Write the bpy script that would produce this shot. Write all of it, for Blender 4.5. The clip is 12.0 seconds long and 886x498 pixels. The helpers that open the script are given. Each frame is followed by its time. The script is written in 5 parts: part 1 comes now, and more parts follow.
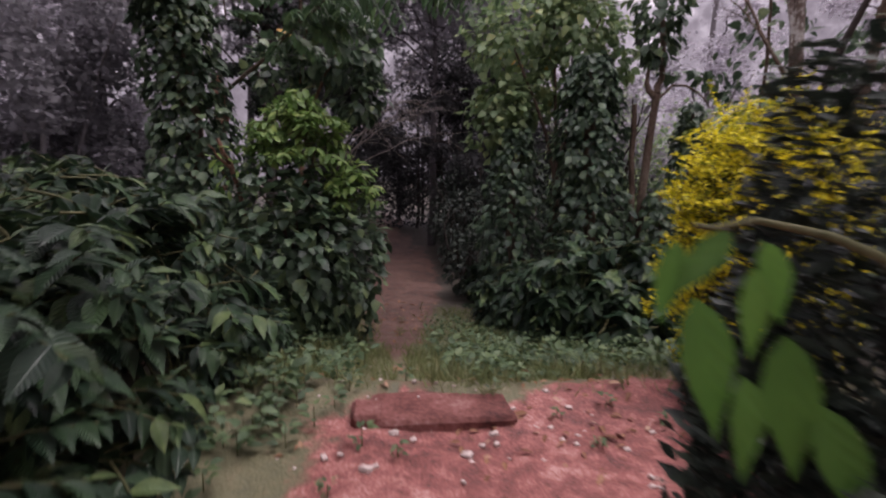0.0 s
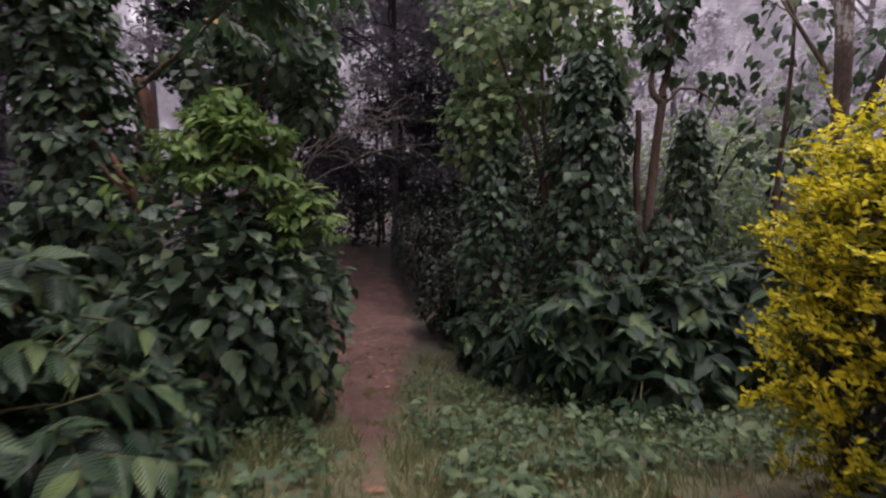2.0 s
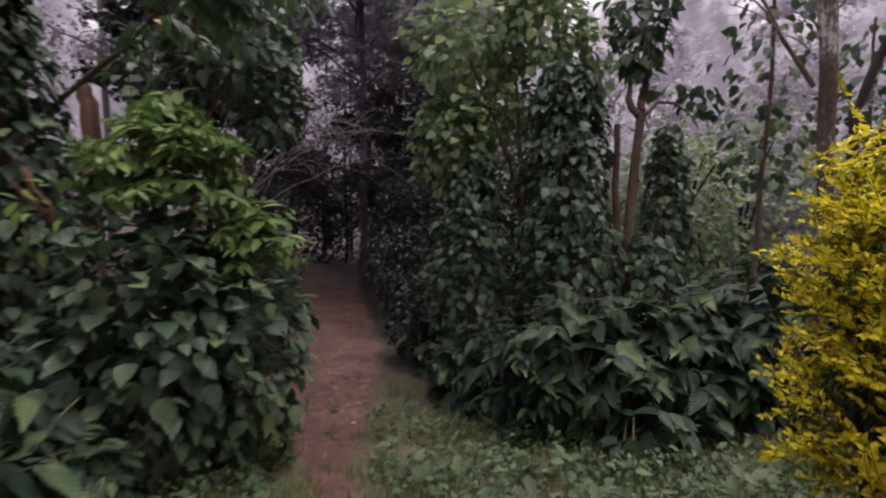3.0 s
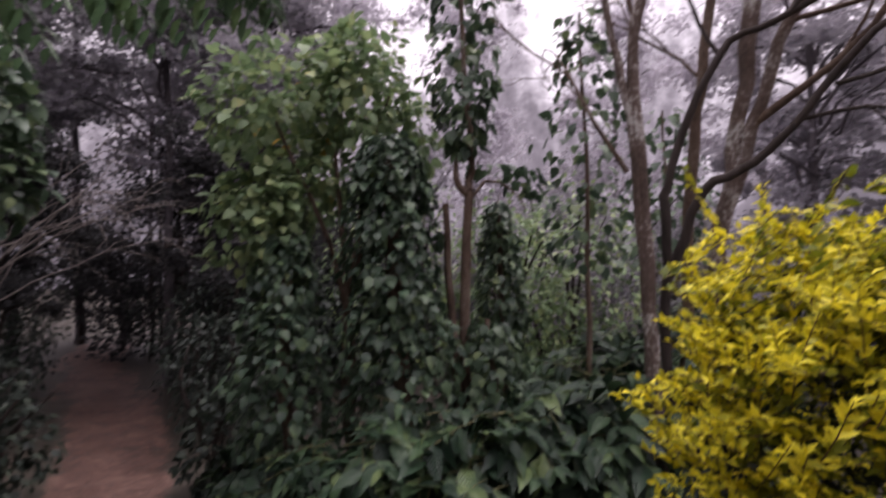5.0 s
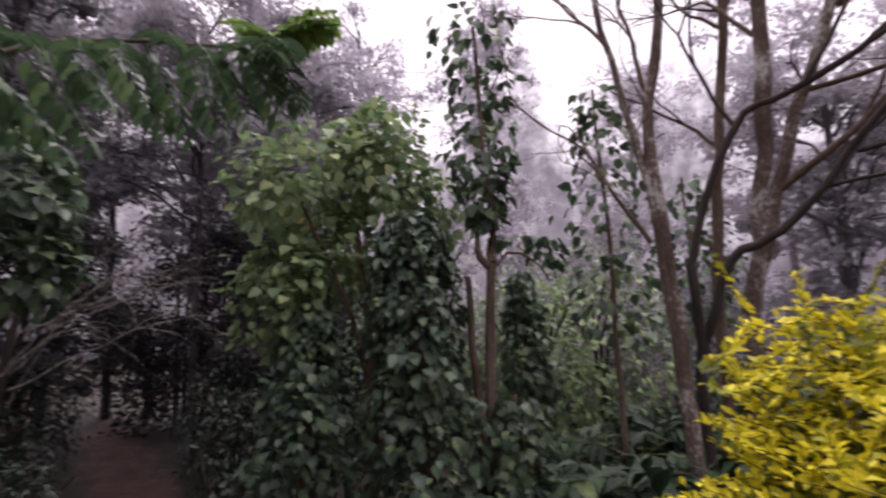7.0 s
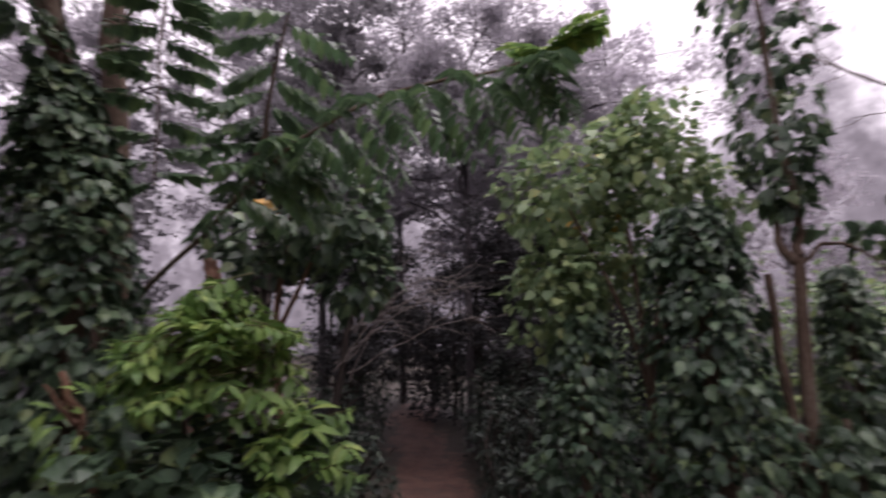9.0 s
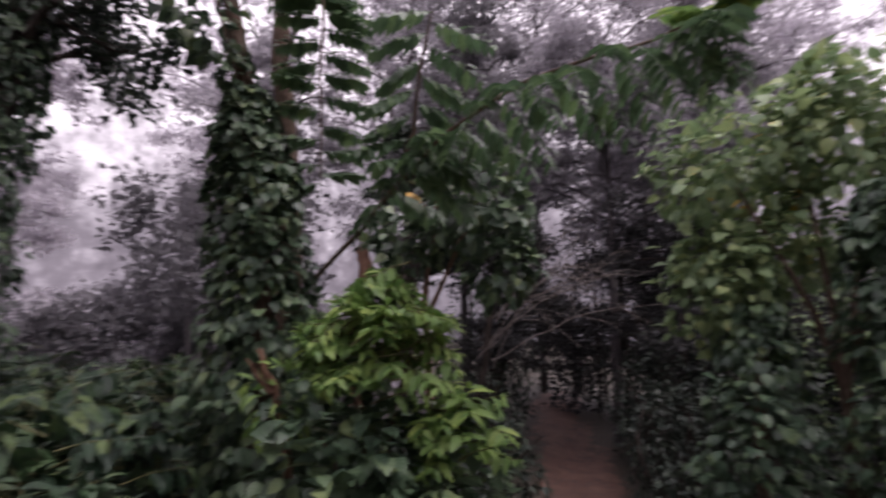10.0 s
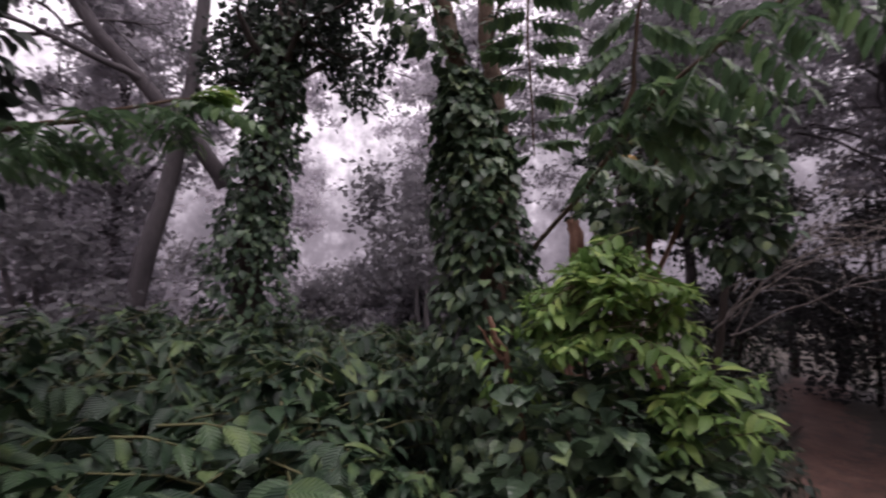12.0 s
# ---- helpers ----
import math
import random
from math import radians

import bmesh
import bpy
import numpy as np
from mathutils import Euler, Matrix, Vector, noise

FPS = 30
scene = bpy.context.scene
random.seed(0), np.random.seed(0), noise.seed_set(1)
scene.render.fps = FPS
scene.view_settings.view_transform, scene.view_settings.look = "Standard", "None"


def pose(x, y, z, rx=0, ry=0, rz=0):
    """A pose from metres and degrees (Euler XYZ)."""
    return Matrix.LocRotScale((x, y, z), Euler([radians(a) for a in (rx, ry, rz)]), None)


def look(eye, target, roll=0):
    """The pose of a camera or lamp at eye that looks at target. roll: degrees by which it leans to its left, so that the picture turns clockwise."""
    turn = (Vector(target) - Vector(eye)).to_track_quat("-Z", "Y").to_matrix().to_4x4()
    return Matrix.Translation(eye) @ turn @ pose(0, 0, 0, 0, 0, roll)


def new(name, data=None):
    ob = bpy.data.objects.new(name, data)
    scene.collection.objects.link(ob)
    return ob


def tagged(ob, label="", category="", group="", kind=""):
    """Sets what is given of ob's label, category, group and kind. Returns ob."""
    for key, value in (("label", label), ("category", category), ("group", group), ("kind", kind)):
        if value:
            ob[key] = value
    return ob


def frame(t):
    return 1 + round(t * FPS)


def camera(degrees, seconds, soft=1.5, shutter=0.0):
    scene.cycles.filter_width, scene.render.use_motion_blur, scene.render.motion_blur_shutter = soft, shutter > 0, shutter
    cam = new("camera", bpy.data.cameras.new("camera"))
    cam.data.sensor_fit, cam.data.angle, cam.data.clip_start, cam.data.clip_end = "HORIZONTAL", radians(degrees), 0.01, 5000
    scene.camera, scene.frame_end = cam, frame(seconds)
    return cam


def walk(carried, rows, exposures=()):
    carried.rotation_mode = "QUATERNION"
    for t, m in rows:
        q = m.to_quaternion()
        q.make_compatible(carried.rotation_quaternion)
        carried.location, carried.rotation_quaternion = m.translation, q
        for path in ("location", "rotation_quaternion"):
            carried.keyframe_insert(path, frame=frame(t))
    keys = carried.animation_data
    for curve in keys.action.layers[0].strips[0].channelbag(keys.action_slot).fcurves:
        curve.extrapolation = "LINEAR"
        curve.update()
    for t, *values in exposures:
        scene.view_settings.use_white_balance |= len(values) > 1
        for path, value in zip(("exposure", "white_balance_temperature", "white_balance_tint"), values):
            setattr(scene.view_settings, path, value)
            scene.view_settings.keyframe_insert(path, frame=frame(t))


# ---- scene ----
cam = camera(83.7, 12.0, 2.1, 0.9)
METRES, EYE, TILT, LEAN, TURN = 3.0, 1.0, -9.0, -1.0, 0.0
ROWS = [
    (0.0, 0.0, 0.0, 0.0, 0.0, 0.0, -0.0),
    (0.5, -0.0474, 0.0952, 0.0339, -0.79, -0.9, 0.39),
    (1.0, -0.0586, 0.1751, 0.0461, -1.15, -0.6, 0.41),
    (1.5, -0.0505, 0.284, 0.0724, -2.39, -0.2, 0.96),
    (2.0, -0.0636, 0.3766, 0.0915, -4.94, 1.12, 1.41),
    (2.5, -0.0622, 0.438, 0.1057, -6.25, 2.12, 1.48),
    (4.5, 0.0525, 0.6863, 0.181, -20.89, 6.04, 4.82),
    (5.0, 0.0997, 0.7191, 0.2189, -25.55, 9.11, 6.03),
    (5.5, 0.1053, 0.7179, 0.2349, -27.7, 11.58, 6.78),
    (6.0, 0.1072, 0.7165, 0.2458, -27.97, 13.37, 7.08),
    (6.5, 0.1065, 0.7152, 0.2524, -26.79, 15.41, 7.25),
    (8.5, 0.0504, 0.7188, 0.2544, -1.91, 19.02, 2.87),
    (9.0, 0.0359, 0.7138, 0.2528, 5.16, 18.96, 1.03),
    (9.5, 0.0227, 0.7094, 0.2507, 12.47, 18.36, -0.7),
    (10.0, 0.0063, 0.7063, 0.2497, 20.24, 17.48, -2.49),
    (10.5, -0.0084, 0.7045, 0.2485, 27.89, 15.96, -3.73),
    (11.0, -0.0178, 0.7015, 0.2464, 34.31, 14.42, -4.62),
    (11.5, -0.0252, 0.699, 0.2454, 39.15, 13.28, -5.33),
    (12.0, -0.0309, 0.6941, 0.2445, 43.41, 12.49, -5.97),
]
walk(cam, [(t, pose(0, 0, EYE, TILT, LEAN, TURN) @ pose(METRES * x, METRES * y, METRES * z, 90 + pitch, roll, yaw)) for t, x, y, z, yaw, pitch, roll in ROWS], [(0.0, 0.56, 6600, 21.0), (12.0, 0.56, 6600, 21.0)])
# ---------------------------------------------------------------- world and light
def build_world():
    w = bpy.data.worlds.new("foggy_sky")
    scene.world = w
    w.use_nodes = True
    n, l = w.node_tree.nodes, w.node_tree.links
    n.clear()
    out, bg = n.new("ShaderNodeOutputWorld"), n.new("ShaderNodeBackground")
    sky = n.new("ShaderNodeTexSky")
    sky.sky_type, sky.sun_disc = "NISHITA", False
    sky.sun_elevation, sky.sun_rotation = radians(48), radians(35)
    dim = n.new("ShaderNodeMix"); dim.data_type, dim.blend_type = "RGBA", "MULTIPLY"
    dim.inputs[0].default_value = 1.0
    dim.inputs[7].default_value = (0.10, 0.10, 0.10, 1)
    fog = n.new("ShaderNodeMix"); fog.data_type = "RGBA"
    fog.inputs[0].default_value = 0.9
    fog.inputs[7].default_value = FOG
    l.new(sky.outputs[0], dim.inputs[6])
    l.new(dim.outputs[2], fog.inputs[6])
    l.new(fog.outputs[2], bg.inputs[0])
    bg.inputs[1].default_value = SKY
    l.new(bg.outputs[0], out.inputs[0])


FOG, SKY = (0.90, 0.83, 0.91, 1), 1.55
build_world()
lamp = bpy.data.lights.new("sun", "SUN")
lamp.energy, lamp.angle, lamp.color = 1.5, radians(40), (1.0, 0.97, 0.95)
sun = new("sun", lamp)
sun.matrix_world = look((0, 0, 20), (-3, -1, 8))

# ---------------------------------------------------------------- materials
MATS = {}


def nodes_of(name):
    m = bpy.data.materials.new(name)
    m.use_nodes = True
    MATS[name] = m
    n, l = m.node_tree.nodes, m.node_tree.links
    return m, n, l, n["Principled BSDF"], n["Material Output"]


def ramp(n, stops):
    r = n.new("ShaderNodeValToRGB")
    e = r.color_ramp.elements
    while len(e) < len(stops):
        e.new(0.5)
    for k, (p, c) in zip(e, stops):
        k.position, k.color = p, (*c, 1)
    return r


def math_node(n, l, op, a, b=None, c=None):
    m = n.new("ShaderNodeMath"); m.operation = op
    for i, v in enumerate((a, b, c)):
        if v is None:
            continue
        if isinstance(v, (int, float)):
            m.inputs[i].default_value = v
        else:
            l.new(v, m.inputs[i])
    return m.outputs[0]


def leaf_material(name, stops, rough=0.4, veins=9.0, through_light=0.25, relief=0.35, vein_tint=0.25):
    """A leaf: varied from leaf to leaf, blotched, with ribs along its own length."""
    m, n, l, p, out = nodes_of(name)
    geo, info, tex = n.new("ShaderNodeNewGeometry"), n.new("ShaderNodeObjectInfo"), n.new("ShaderNodeTexCoord")
    val = math_node(n, l, "FRACT", math_node(n, l, "ADD", geo.outputs["Random Per Island"], info.outputs["Random"]))
    nz = n.new("ShaderNodeTexNoise"); nz.inputs["Scale"].default_value = 14; nz.inputs["Detail"].default_value = 4
    l.new(geo.outputs["Position"], nz.inputs["Vector"])
    mixv = math_node(n, l, "MULTIPLY_ADD", nz.outputs[0], 0.45, math_node(n, l, "MULTIPLY_ADD", val, 0.85, -0.17))
    r = ramp(n, stops)
    l.new(mixv, r.inputs[0])
    uv = n.new("ShaderNodeSeparateXYZ")
    l.new(tex.outputs["UV"], uv.inputs[0])
    side = math_node(n, l, "ABSOLUTE", math_node(n, l, "SUBTRACT", uv.outputs[0], 0.5))
    ph = math_node(n, l, "MULTIPLY", math_node(n, l, "SUBTRACT", uv.outputs[1], math_node(n, l, "MULTIPLY", side, 0.55)), veins * 6.283)
    wave = math_node(n, l, "MULTIPLY_ADD", math_node(n, l, "SINE", ph), 0.5, 0.5)
    rib = math_node(n, l, "LESS_THAN", side, 0.035)
    hgt = math_node(n, l, "MAXIMUM", wave, rib)
    tint = n.new("ShaderNodeMix"); tint.data_type, tint.blend_type = "RGBA", "MULTIPLY"
    tint.inputs[7].default_value = (1.35, 1.45, 1.1, 1)
    l.new(math_node(n, l, "MULTIPLY", math_node(n, l, "POWER", hgt, 6.0), vein_tint), tint.inputs[0])
    l.new(r.outputs[0], tint.inputs[6])
    l.new(tint.outputs[2], p.inputs["Base Color"])
    rr = math_node(n, l, "MULTIPLY_ADD", nz.outputs[0], 0.3, rough - 0.15)
    l.new(rr, p.inputs["Roughness"])
    p.inputs["Specular IOR Level"].default_value = 0.33
    b = n.new("ShaderNodeBump"); b.inputs["Strength"].default_value = relief; b.inputs["Distance"].default_value = 0.004
    l.new(hgt, b.inputs["Height"])
    l.new(b.outputs[0], p.inputs["Normal"])
    if through_light:
        t = n.new("ShaderNodeBsdfTranslucent")
        l.new(tint.outputs[2], t.inputs[0])
        mx = n.new("ShaderNodeMixShader"); mx.inputs[0].default_value = through_light
        l.new(p.outputs[0], mx.inputs[1]); l.new(t.outputs[0], mx.inputs[2])
        l.new(mx.outputs[0], out.inputs[0])
    return m


def rough_material(name, stops, scale=6.0, rough=0.85, bump=0.5, fine=40.0, stretch=(1, 1, 1), dist=0.02, island=0.0):
    m, n, l, p, out = nodes_of(name)
    geo = n.new("ShaderNodeNewGeometry")
    mp = n.new("ShaderNodeMapping"); mp.inputs["Scale"].default_value = stretch
    l.new(geo.outputs["Position"], mp.inputs[0])
    a = n.new("ShaderNodeTexNoise"); a.inputs["Scale"].default_value = scale; a.inputs["Detail"].default_value = 6
    f = n.new("ShaderNodeTexNoise"); f.inputs["Scale"].default_value = fine; f.inputs["Detail"].default_value = 5
    l.new(mp.outputs[0], a.inputs[0]); l.new(mp.outputs[0], f.inputs[0])
    v = math_node(n, l, "MULTIPLY_ADD", f.outputs[0], 0.4, math_node(n, l, "MULTIPLY", a.outputs[0], 0.6))
    if island:
        v = math_node(n, l, "ADD", v, math_node(n, l, "MULTIPLY_ADD", geo.outputs["Random Per Island"], island, -island / 2))
    r = ramp(n, stops)
    l.new(v, r.inputs[0]); l.new(r.outputs[0], p.inputs["Base Color"])
    p.inputs["Roughness"].default_value = rough
    p.inputs["Specular IOR Level"].default_value = 0.25
    b = n.new("ShaderNodeBump"); b.inputs["Strength"].default_value = bump; b.inputs["Distance"].default_value = dist
    l.new(v, b.inputs["Height"]); l.new(b.outputs[0], p.inputs["Normal"])
    return m


COFFEE = leaf_material("coffee_leaf", [(0.0, (0.012, 0.026, 0.017)), (0.45, (0.025, 0.050, 0.028)), (0.75, (0.052, 0.093, 0.044)), (0.97, (0.129, 0.176, 0.067))], 0.36, 10, 0.12, 0.9, 0.5)
PEPPER = leaf_material("pepper_leaf", [(0.0, (0.031, 0.054, 0.036)), (0.5, (0.069, 0.112, 0.066)), (0.8, (0.120, 0.176, 0.096)), (1.0, (0.210, 0.260, 0.110))], 0.36, 4, 0.2, 0.35, 0.25)
PALE = leaf_material("pale_leaf", [(0.0, (0.085, 0.165, 0.050)), (0.5, (0.165, 0.275, 0.080)), (0.85, (0.27, 0.385, 0.11)), (1.0, (0.40, 0.47, 0.13))], 0.42, 6, 0.35, 0.3, 0.2)
SHRUB = leaf_material("shrub_leaf", [(0.0, (0.126, 0.197, 0.101)), (0.6, (0.220, 0.308, 0.153)), (0.93, (0.347, 0.419, 0.188)), (1.0, (0.587, 0.419, 0.104))], 0.45, 5, 0.35, 0.25, 0.15)
# A deeper tone of the pepper leaf, for several vine columns.
PEPPER_DEEP = leaf_material("deep_pepper_leaf", [(0.0, (0.026, 0.049, 0.032)), (0.5, (0.057, 0.096, 0.059)), (0.85, (0.103, 0.158, 0.088)), (1.0, (0.175, 0.240, 0.108))], 0.36, 4, 0.15, 0.35, 0.25)
FRESH = leaf_material("fresh_leaf", [(0.0, (0.064, 0.162, 0.034)), (0.5, (0.109, 0.250, 0.048)), (1.0, (0.191, 0.374, 0.072))], 0.42, 6, 0.45, 0.3, 0.2)
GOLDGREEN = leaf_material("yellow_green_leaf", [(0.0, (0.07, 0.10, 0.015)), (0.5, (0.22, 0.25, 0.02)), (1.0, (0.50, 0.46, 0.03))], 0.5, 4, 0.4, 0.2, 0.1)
GOLD = leaf_material("golden_leaf", [(0.0, (0.231, 0.254, 0.026)), (0.3, (0.651, 0.594, 0.026)), (0.7, (0.924, 0.806, 0.039)), (1.0, (0.966, 0.880, 0.091))], 0.5, 4, 0.4, 0.2, 0.1)
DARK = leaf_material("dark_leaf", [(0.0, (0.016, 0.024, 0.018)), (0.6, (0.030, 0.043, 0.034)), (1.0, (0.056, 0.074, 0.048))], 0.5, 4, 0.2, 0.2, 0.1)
# Leaf tones for far plants: fog haze is painted into these base colours.
HAZE_PALE = leaf_material("haze_pale_leaf", [(0.0, (0.572, 0.544, 0.589)), (0.6, (0.605, 0.578, 0.621)), (1.0, (0.638, 0.611, 0.654))], 0.95, 3, 0.5, 0.05, 0.02)
HAZE_GREY = leaf_material("haze_grey_leaf", [(0.0, (0.189, 0.182, 0.197)), (0.6, (0.209, 0.203, 0.216)), (1.0, (0.230, 0.221, 0.236))], 0.95, 3, 0.5, 0.05, 0.02)
HAZE_MID = leaf_material("haze_mid_leaf", [(0.0, (0.336, 0.319, 0.347)), (0.6, (0.364, 0.347, 0.375)), (1.0, (0.392, 0.375, 0.403))], 0.95, 3, 0.5, 0.05, 0.02)
HAZE_DIM = leaf_material("haze_dim_leaf", [(0.0, (0.045, 0.046, 0.046)), (0.6, (0.058, 0.058, 0.060)), (1.0, (0.075, 0.074, 0.076))], 0.9, 3, 0.4, 0.05, 0.02)
WEED = leaf_material("weed_leaf", [(0, (0.050, 0.082, 0.040)), (0.5, (0.080, 0.130, 0.062)), (0.9, (0.14, 0.195, 0.085)), (1, (0.27, 0.235, 0.11))], 0.55, 3, 0.25, 0.2, 0.1)
GRASS = leaf_material("grass_blade", [(0.0, (0.110, 0.141, 0.060)), (0.5, (0.187, 0.223, 0.090)), (1.0, (0.330, 0.306, 0.168))], 0.6, 2, 0.2, 0.1, 0.05)
FROND = leaf_material("frond_leaflet", [(0.0, (0.050, 0.088, 0.050)), (0.6, (0.091, 0.156, 0.081)), (1.0, (0.161, 0.247, 0.108))], 0.3, 8, 0.3, 0.4, 0.2)
YELLOWED = leaf_material("yellowed_leaf", [(0.0, (0.45, 0.22, 0.04)), (1.0, (0.62, 0.40, 0.08))], 0.5, 4, 0.25, 0.2, 0.1)
DRYLEAF = leaf_material("dry_leaf", [(0.0, (0.14, 0.065, 0.035)), (0.6, (0.28, 0.14, 0.08)), (1.0, (0.48, 0.33, 0.24))], 0.75, 5, 0.1, 0.3, 0.15)
BARK = rough_material("grey_brown_bark", [(0.3, (0.045, 0.030, 0.022)), (0.5, (0.11, 0.075, 0.055)), (0.62, (0.17, 0.13, 0.10)), (0.75, (0.34, 0.33, 0.30))], 5, 0.9, 0.9, 45, (1, 1, 0.45))
WHITEBARK = rough_material("lichened_bark", [(0.3, (0.045, 0.032, 0.025)), (0.5, (0.11, 0.08, 0.065)), (0.56, (0.19, 0.155, 0.135)), (0.62, (0.45, 0.43, 0.40))], 4, 0.9, 0.8, 38, (1, 1, 0.6))
# Far-tree bark, its pale grey holding the fog haze.
PALEBARK = rough_material("haze_pale_bark", [(0.3, (0.10, 0.09, 0.09)), (0.7, (0.22, 0.20, 0.21))], 3, 0.9, 0.5, 30, (1, 1, 0.3))
DARKBARK = rough_material("dark_bark", [(0.3, (0.022, 0.018, 0.016)), (0.7, (0.07, 0.055, 0.048))], 4, 0.9, 0.8, 30, (1, 1, 0.3))
# Bark with mist painted into its grey, for trunks dimmed by fog.
MISTBARK = rough_material("haze_grey_bark", [(0.3, (0.060, 0.053, 0.058)), (0.7, (0.13, 0.115, 0.122))], 3, 0.9, 0.5, 30, (1, 1, 0.3))
TWIG = rough_material("dry_twig", [(0.3, (0.10, 0.086, 0.080)), (0.7, (0.22, 0.19, 0.175))], 10, 0.85, 0.3, 60)
REDWOOD = rough_material("broken_wood", [(0.3, (0.10, 0.05, 0.035)), (0.7, (0.28, 0.16, 0.11))], 8, 0.85, 0.6, 60, (1, 1, 0.25))
STEM = rough_material("green_stem", [(0.3, (0.05, 0.06, 0.025)), (0.7, (0.14, 0.13, 0.06))], 10, 0.7, 0.3, 60)
BRICK = rough_material("muddy_red_concrete", [(0.34, (0.060, 0.022, 0.020)), (0.47, (0.145, 0.052, 0.045)), (0.58, (0.21, 0.088, 0.078)), (0.70, (0.34, 0.23, 0.21))], 6, 0.8, 0.9, 42, (1, 1, 1), 0.015)
STONE = rough_material("pale_stone", [(0.3, (0.32, 0.22, 0.20)), (0.7, (0.66, 0.58, 0.54))], 20, 0.8, 0.4, 90, (1, 1, 1), 0.005, 0.3)


def ground_material():
    m, n, l, p, out = nodes_of("red_earth_and_grass")
    geo, at = n.new("ShaderNodeNewGeometry"), n.new("ShaderNodeAttribute")
    at.attribute_name = "soil"
    def nz(s, d=6):
        t = n.new("ShaderNodeTexNoise"); t.inputs["Scale"].default_value = s; t.inputs["Detail"].default_value = d
        l.new(geo.outputs["Position"], t.inputs[0]); return t.outputs[0]
    big, mid, fine = nz(2.2), nz(11), nz(70)
    v = math_node(n, l, "MULTIPLY_ADD", fine, 0.35, math_node(n, l, "MULTIPLY_ADD", big, 0.25, math_node(n, l, "MULTIPLY", mid, 0.4)))
    soil = ramp(n, [(0.36, (0.060, 0.018, 0.016)), (0.47, (0.185, 0.056, 0.048)), (0.545, (0.30, 0.105, 0.092)), (0.64, (0.48, 0.28, 0.25))])
    turf = ramp(n, [(0.3, (0.065, 0.065, 0.034)), (0.5, (0.125, 0.120, 0.062)), (0.7, (0.23, 0.17, 0.11))])
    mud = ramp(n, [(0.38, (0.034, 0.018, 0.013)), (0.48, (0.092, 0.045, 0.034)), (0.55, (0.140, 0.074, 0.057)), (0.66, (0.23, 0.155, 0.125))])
    # Woodland floor: leaf humus with the shade under trees put into its colour.
    shaded_humus = ramp(n, [(0.35, (0.018, 0.014, 0.010)), (0.5, (0.040, 0.032, 0.022)), (0.65, (0.075, 0.055, 0.038))])
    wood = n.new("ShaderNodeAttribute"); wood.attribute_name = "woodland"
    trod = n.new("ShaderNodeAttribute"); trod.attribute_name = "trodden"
    l.new(v, soil.inputs[0]); l.new(v, turf.inputs[0]); l.new(v, mud.inputs[0]); l.new(v, shaded_humus.inputs[0])
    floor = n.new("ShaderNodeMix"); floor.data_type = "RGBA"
    l.new(wood.outputs["Fac"], floor.inputs[0]); l.new(turf.outputs[0], floor.inputs[6]); l.new(shaded_humus.outputs[0], floor.inputs[7])
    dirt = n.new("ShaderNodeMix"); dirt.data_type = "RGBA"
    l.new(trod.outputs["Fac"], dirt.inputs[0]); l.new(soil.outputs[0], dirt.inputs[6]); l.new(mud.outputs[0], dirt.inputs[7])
    k = math_node(n, l, "MULTIPLY_ADD", math_node(n, l, "SUBTRACT", big, 0.5), 1.3, at.outputs["Fac"])
    k = math_node(n, l, "MULTIPLY_ADD", math_node(n, l, "SUBTRACT", mid, 0.5), 0.8, k)
    sm = n.new("ShaderNodeMapRange"); sm.interpolation_type = "SMOOTHSTEP"
    sm.inputs[1].default_value, sm.inputs[2].default_value = 0.3, 0.7
    l.new(k, sm.inputs[0])
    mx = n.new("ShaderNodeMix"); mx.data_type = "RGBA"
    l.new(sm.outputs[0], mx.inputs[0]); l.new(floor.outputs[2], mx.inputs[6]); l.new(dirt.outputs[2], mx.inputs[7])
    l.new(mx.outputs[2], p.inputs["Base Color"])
    rr = math_node(n, l, "MULTIPLY_ADD", mid, 0.5, 0.42)
    l.new(rr, p.inputs["Roughness"])
    b = n.new("ShaderNodeBump"); b.inputs["Strength"].default_value = 0.9; b.inputs["Distance"].default_value = 0.03
    l.new(v, b.inputs["Height"]); l.new(b.outputs[0], p.inputs["Normal"])
    return m


EARTH = ground_material()

# ---------------------------------------------------------------- mesh helpers
RNG = np.random.default_rng(7)


def unit(v):
    return v / np.maximum(np.linalg.norm(v, axis=-1, keepdims=True), 1e-9)


def quad_mesh(name, V, F, UV=None, smooth=True):
    me = bpy.data.meshes.new(name)
    V, F = np.asarray(V, np.float32), np.asarray(F, np.int32)
    me.vertices.add(len(V)); me.vertices.foreach_set("co", V.ravel())
    me.loops.add(F.size); me.loops.foreach_set("vertex_index", F.ravel())
    me.polygons.add(len(F))
    me.polygons.foreach_set("loop_start", np.arange(0, F.size, F.shape[1], dtype=np.int32))
    if UV is not None:
        me.uv_layers.new(name="uv").data.foreach_set("uv", np.asarray(UV, np.float32)[F.ravel()].ravel())
    me.update(calc_edges=True)
    me.polygons.foreach_set("use_smooth", np.full(len(F), smooth))
    return me


def thing(name, at, label, category, group="", kind=""):
    ob = new(name)
    ob.empty_display_size = 0.1
    ob.location = at
    return tagged(ob, label, category, group, kind)


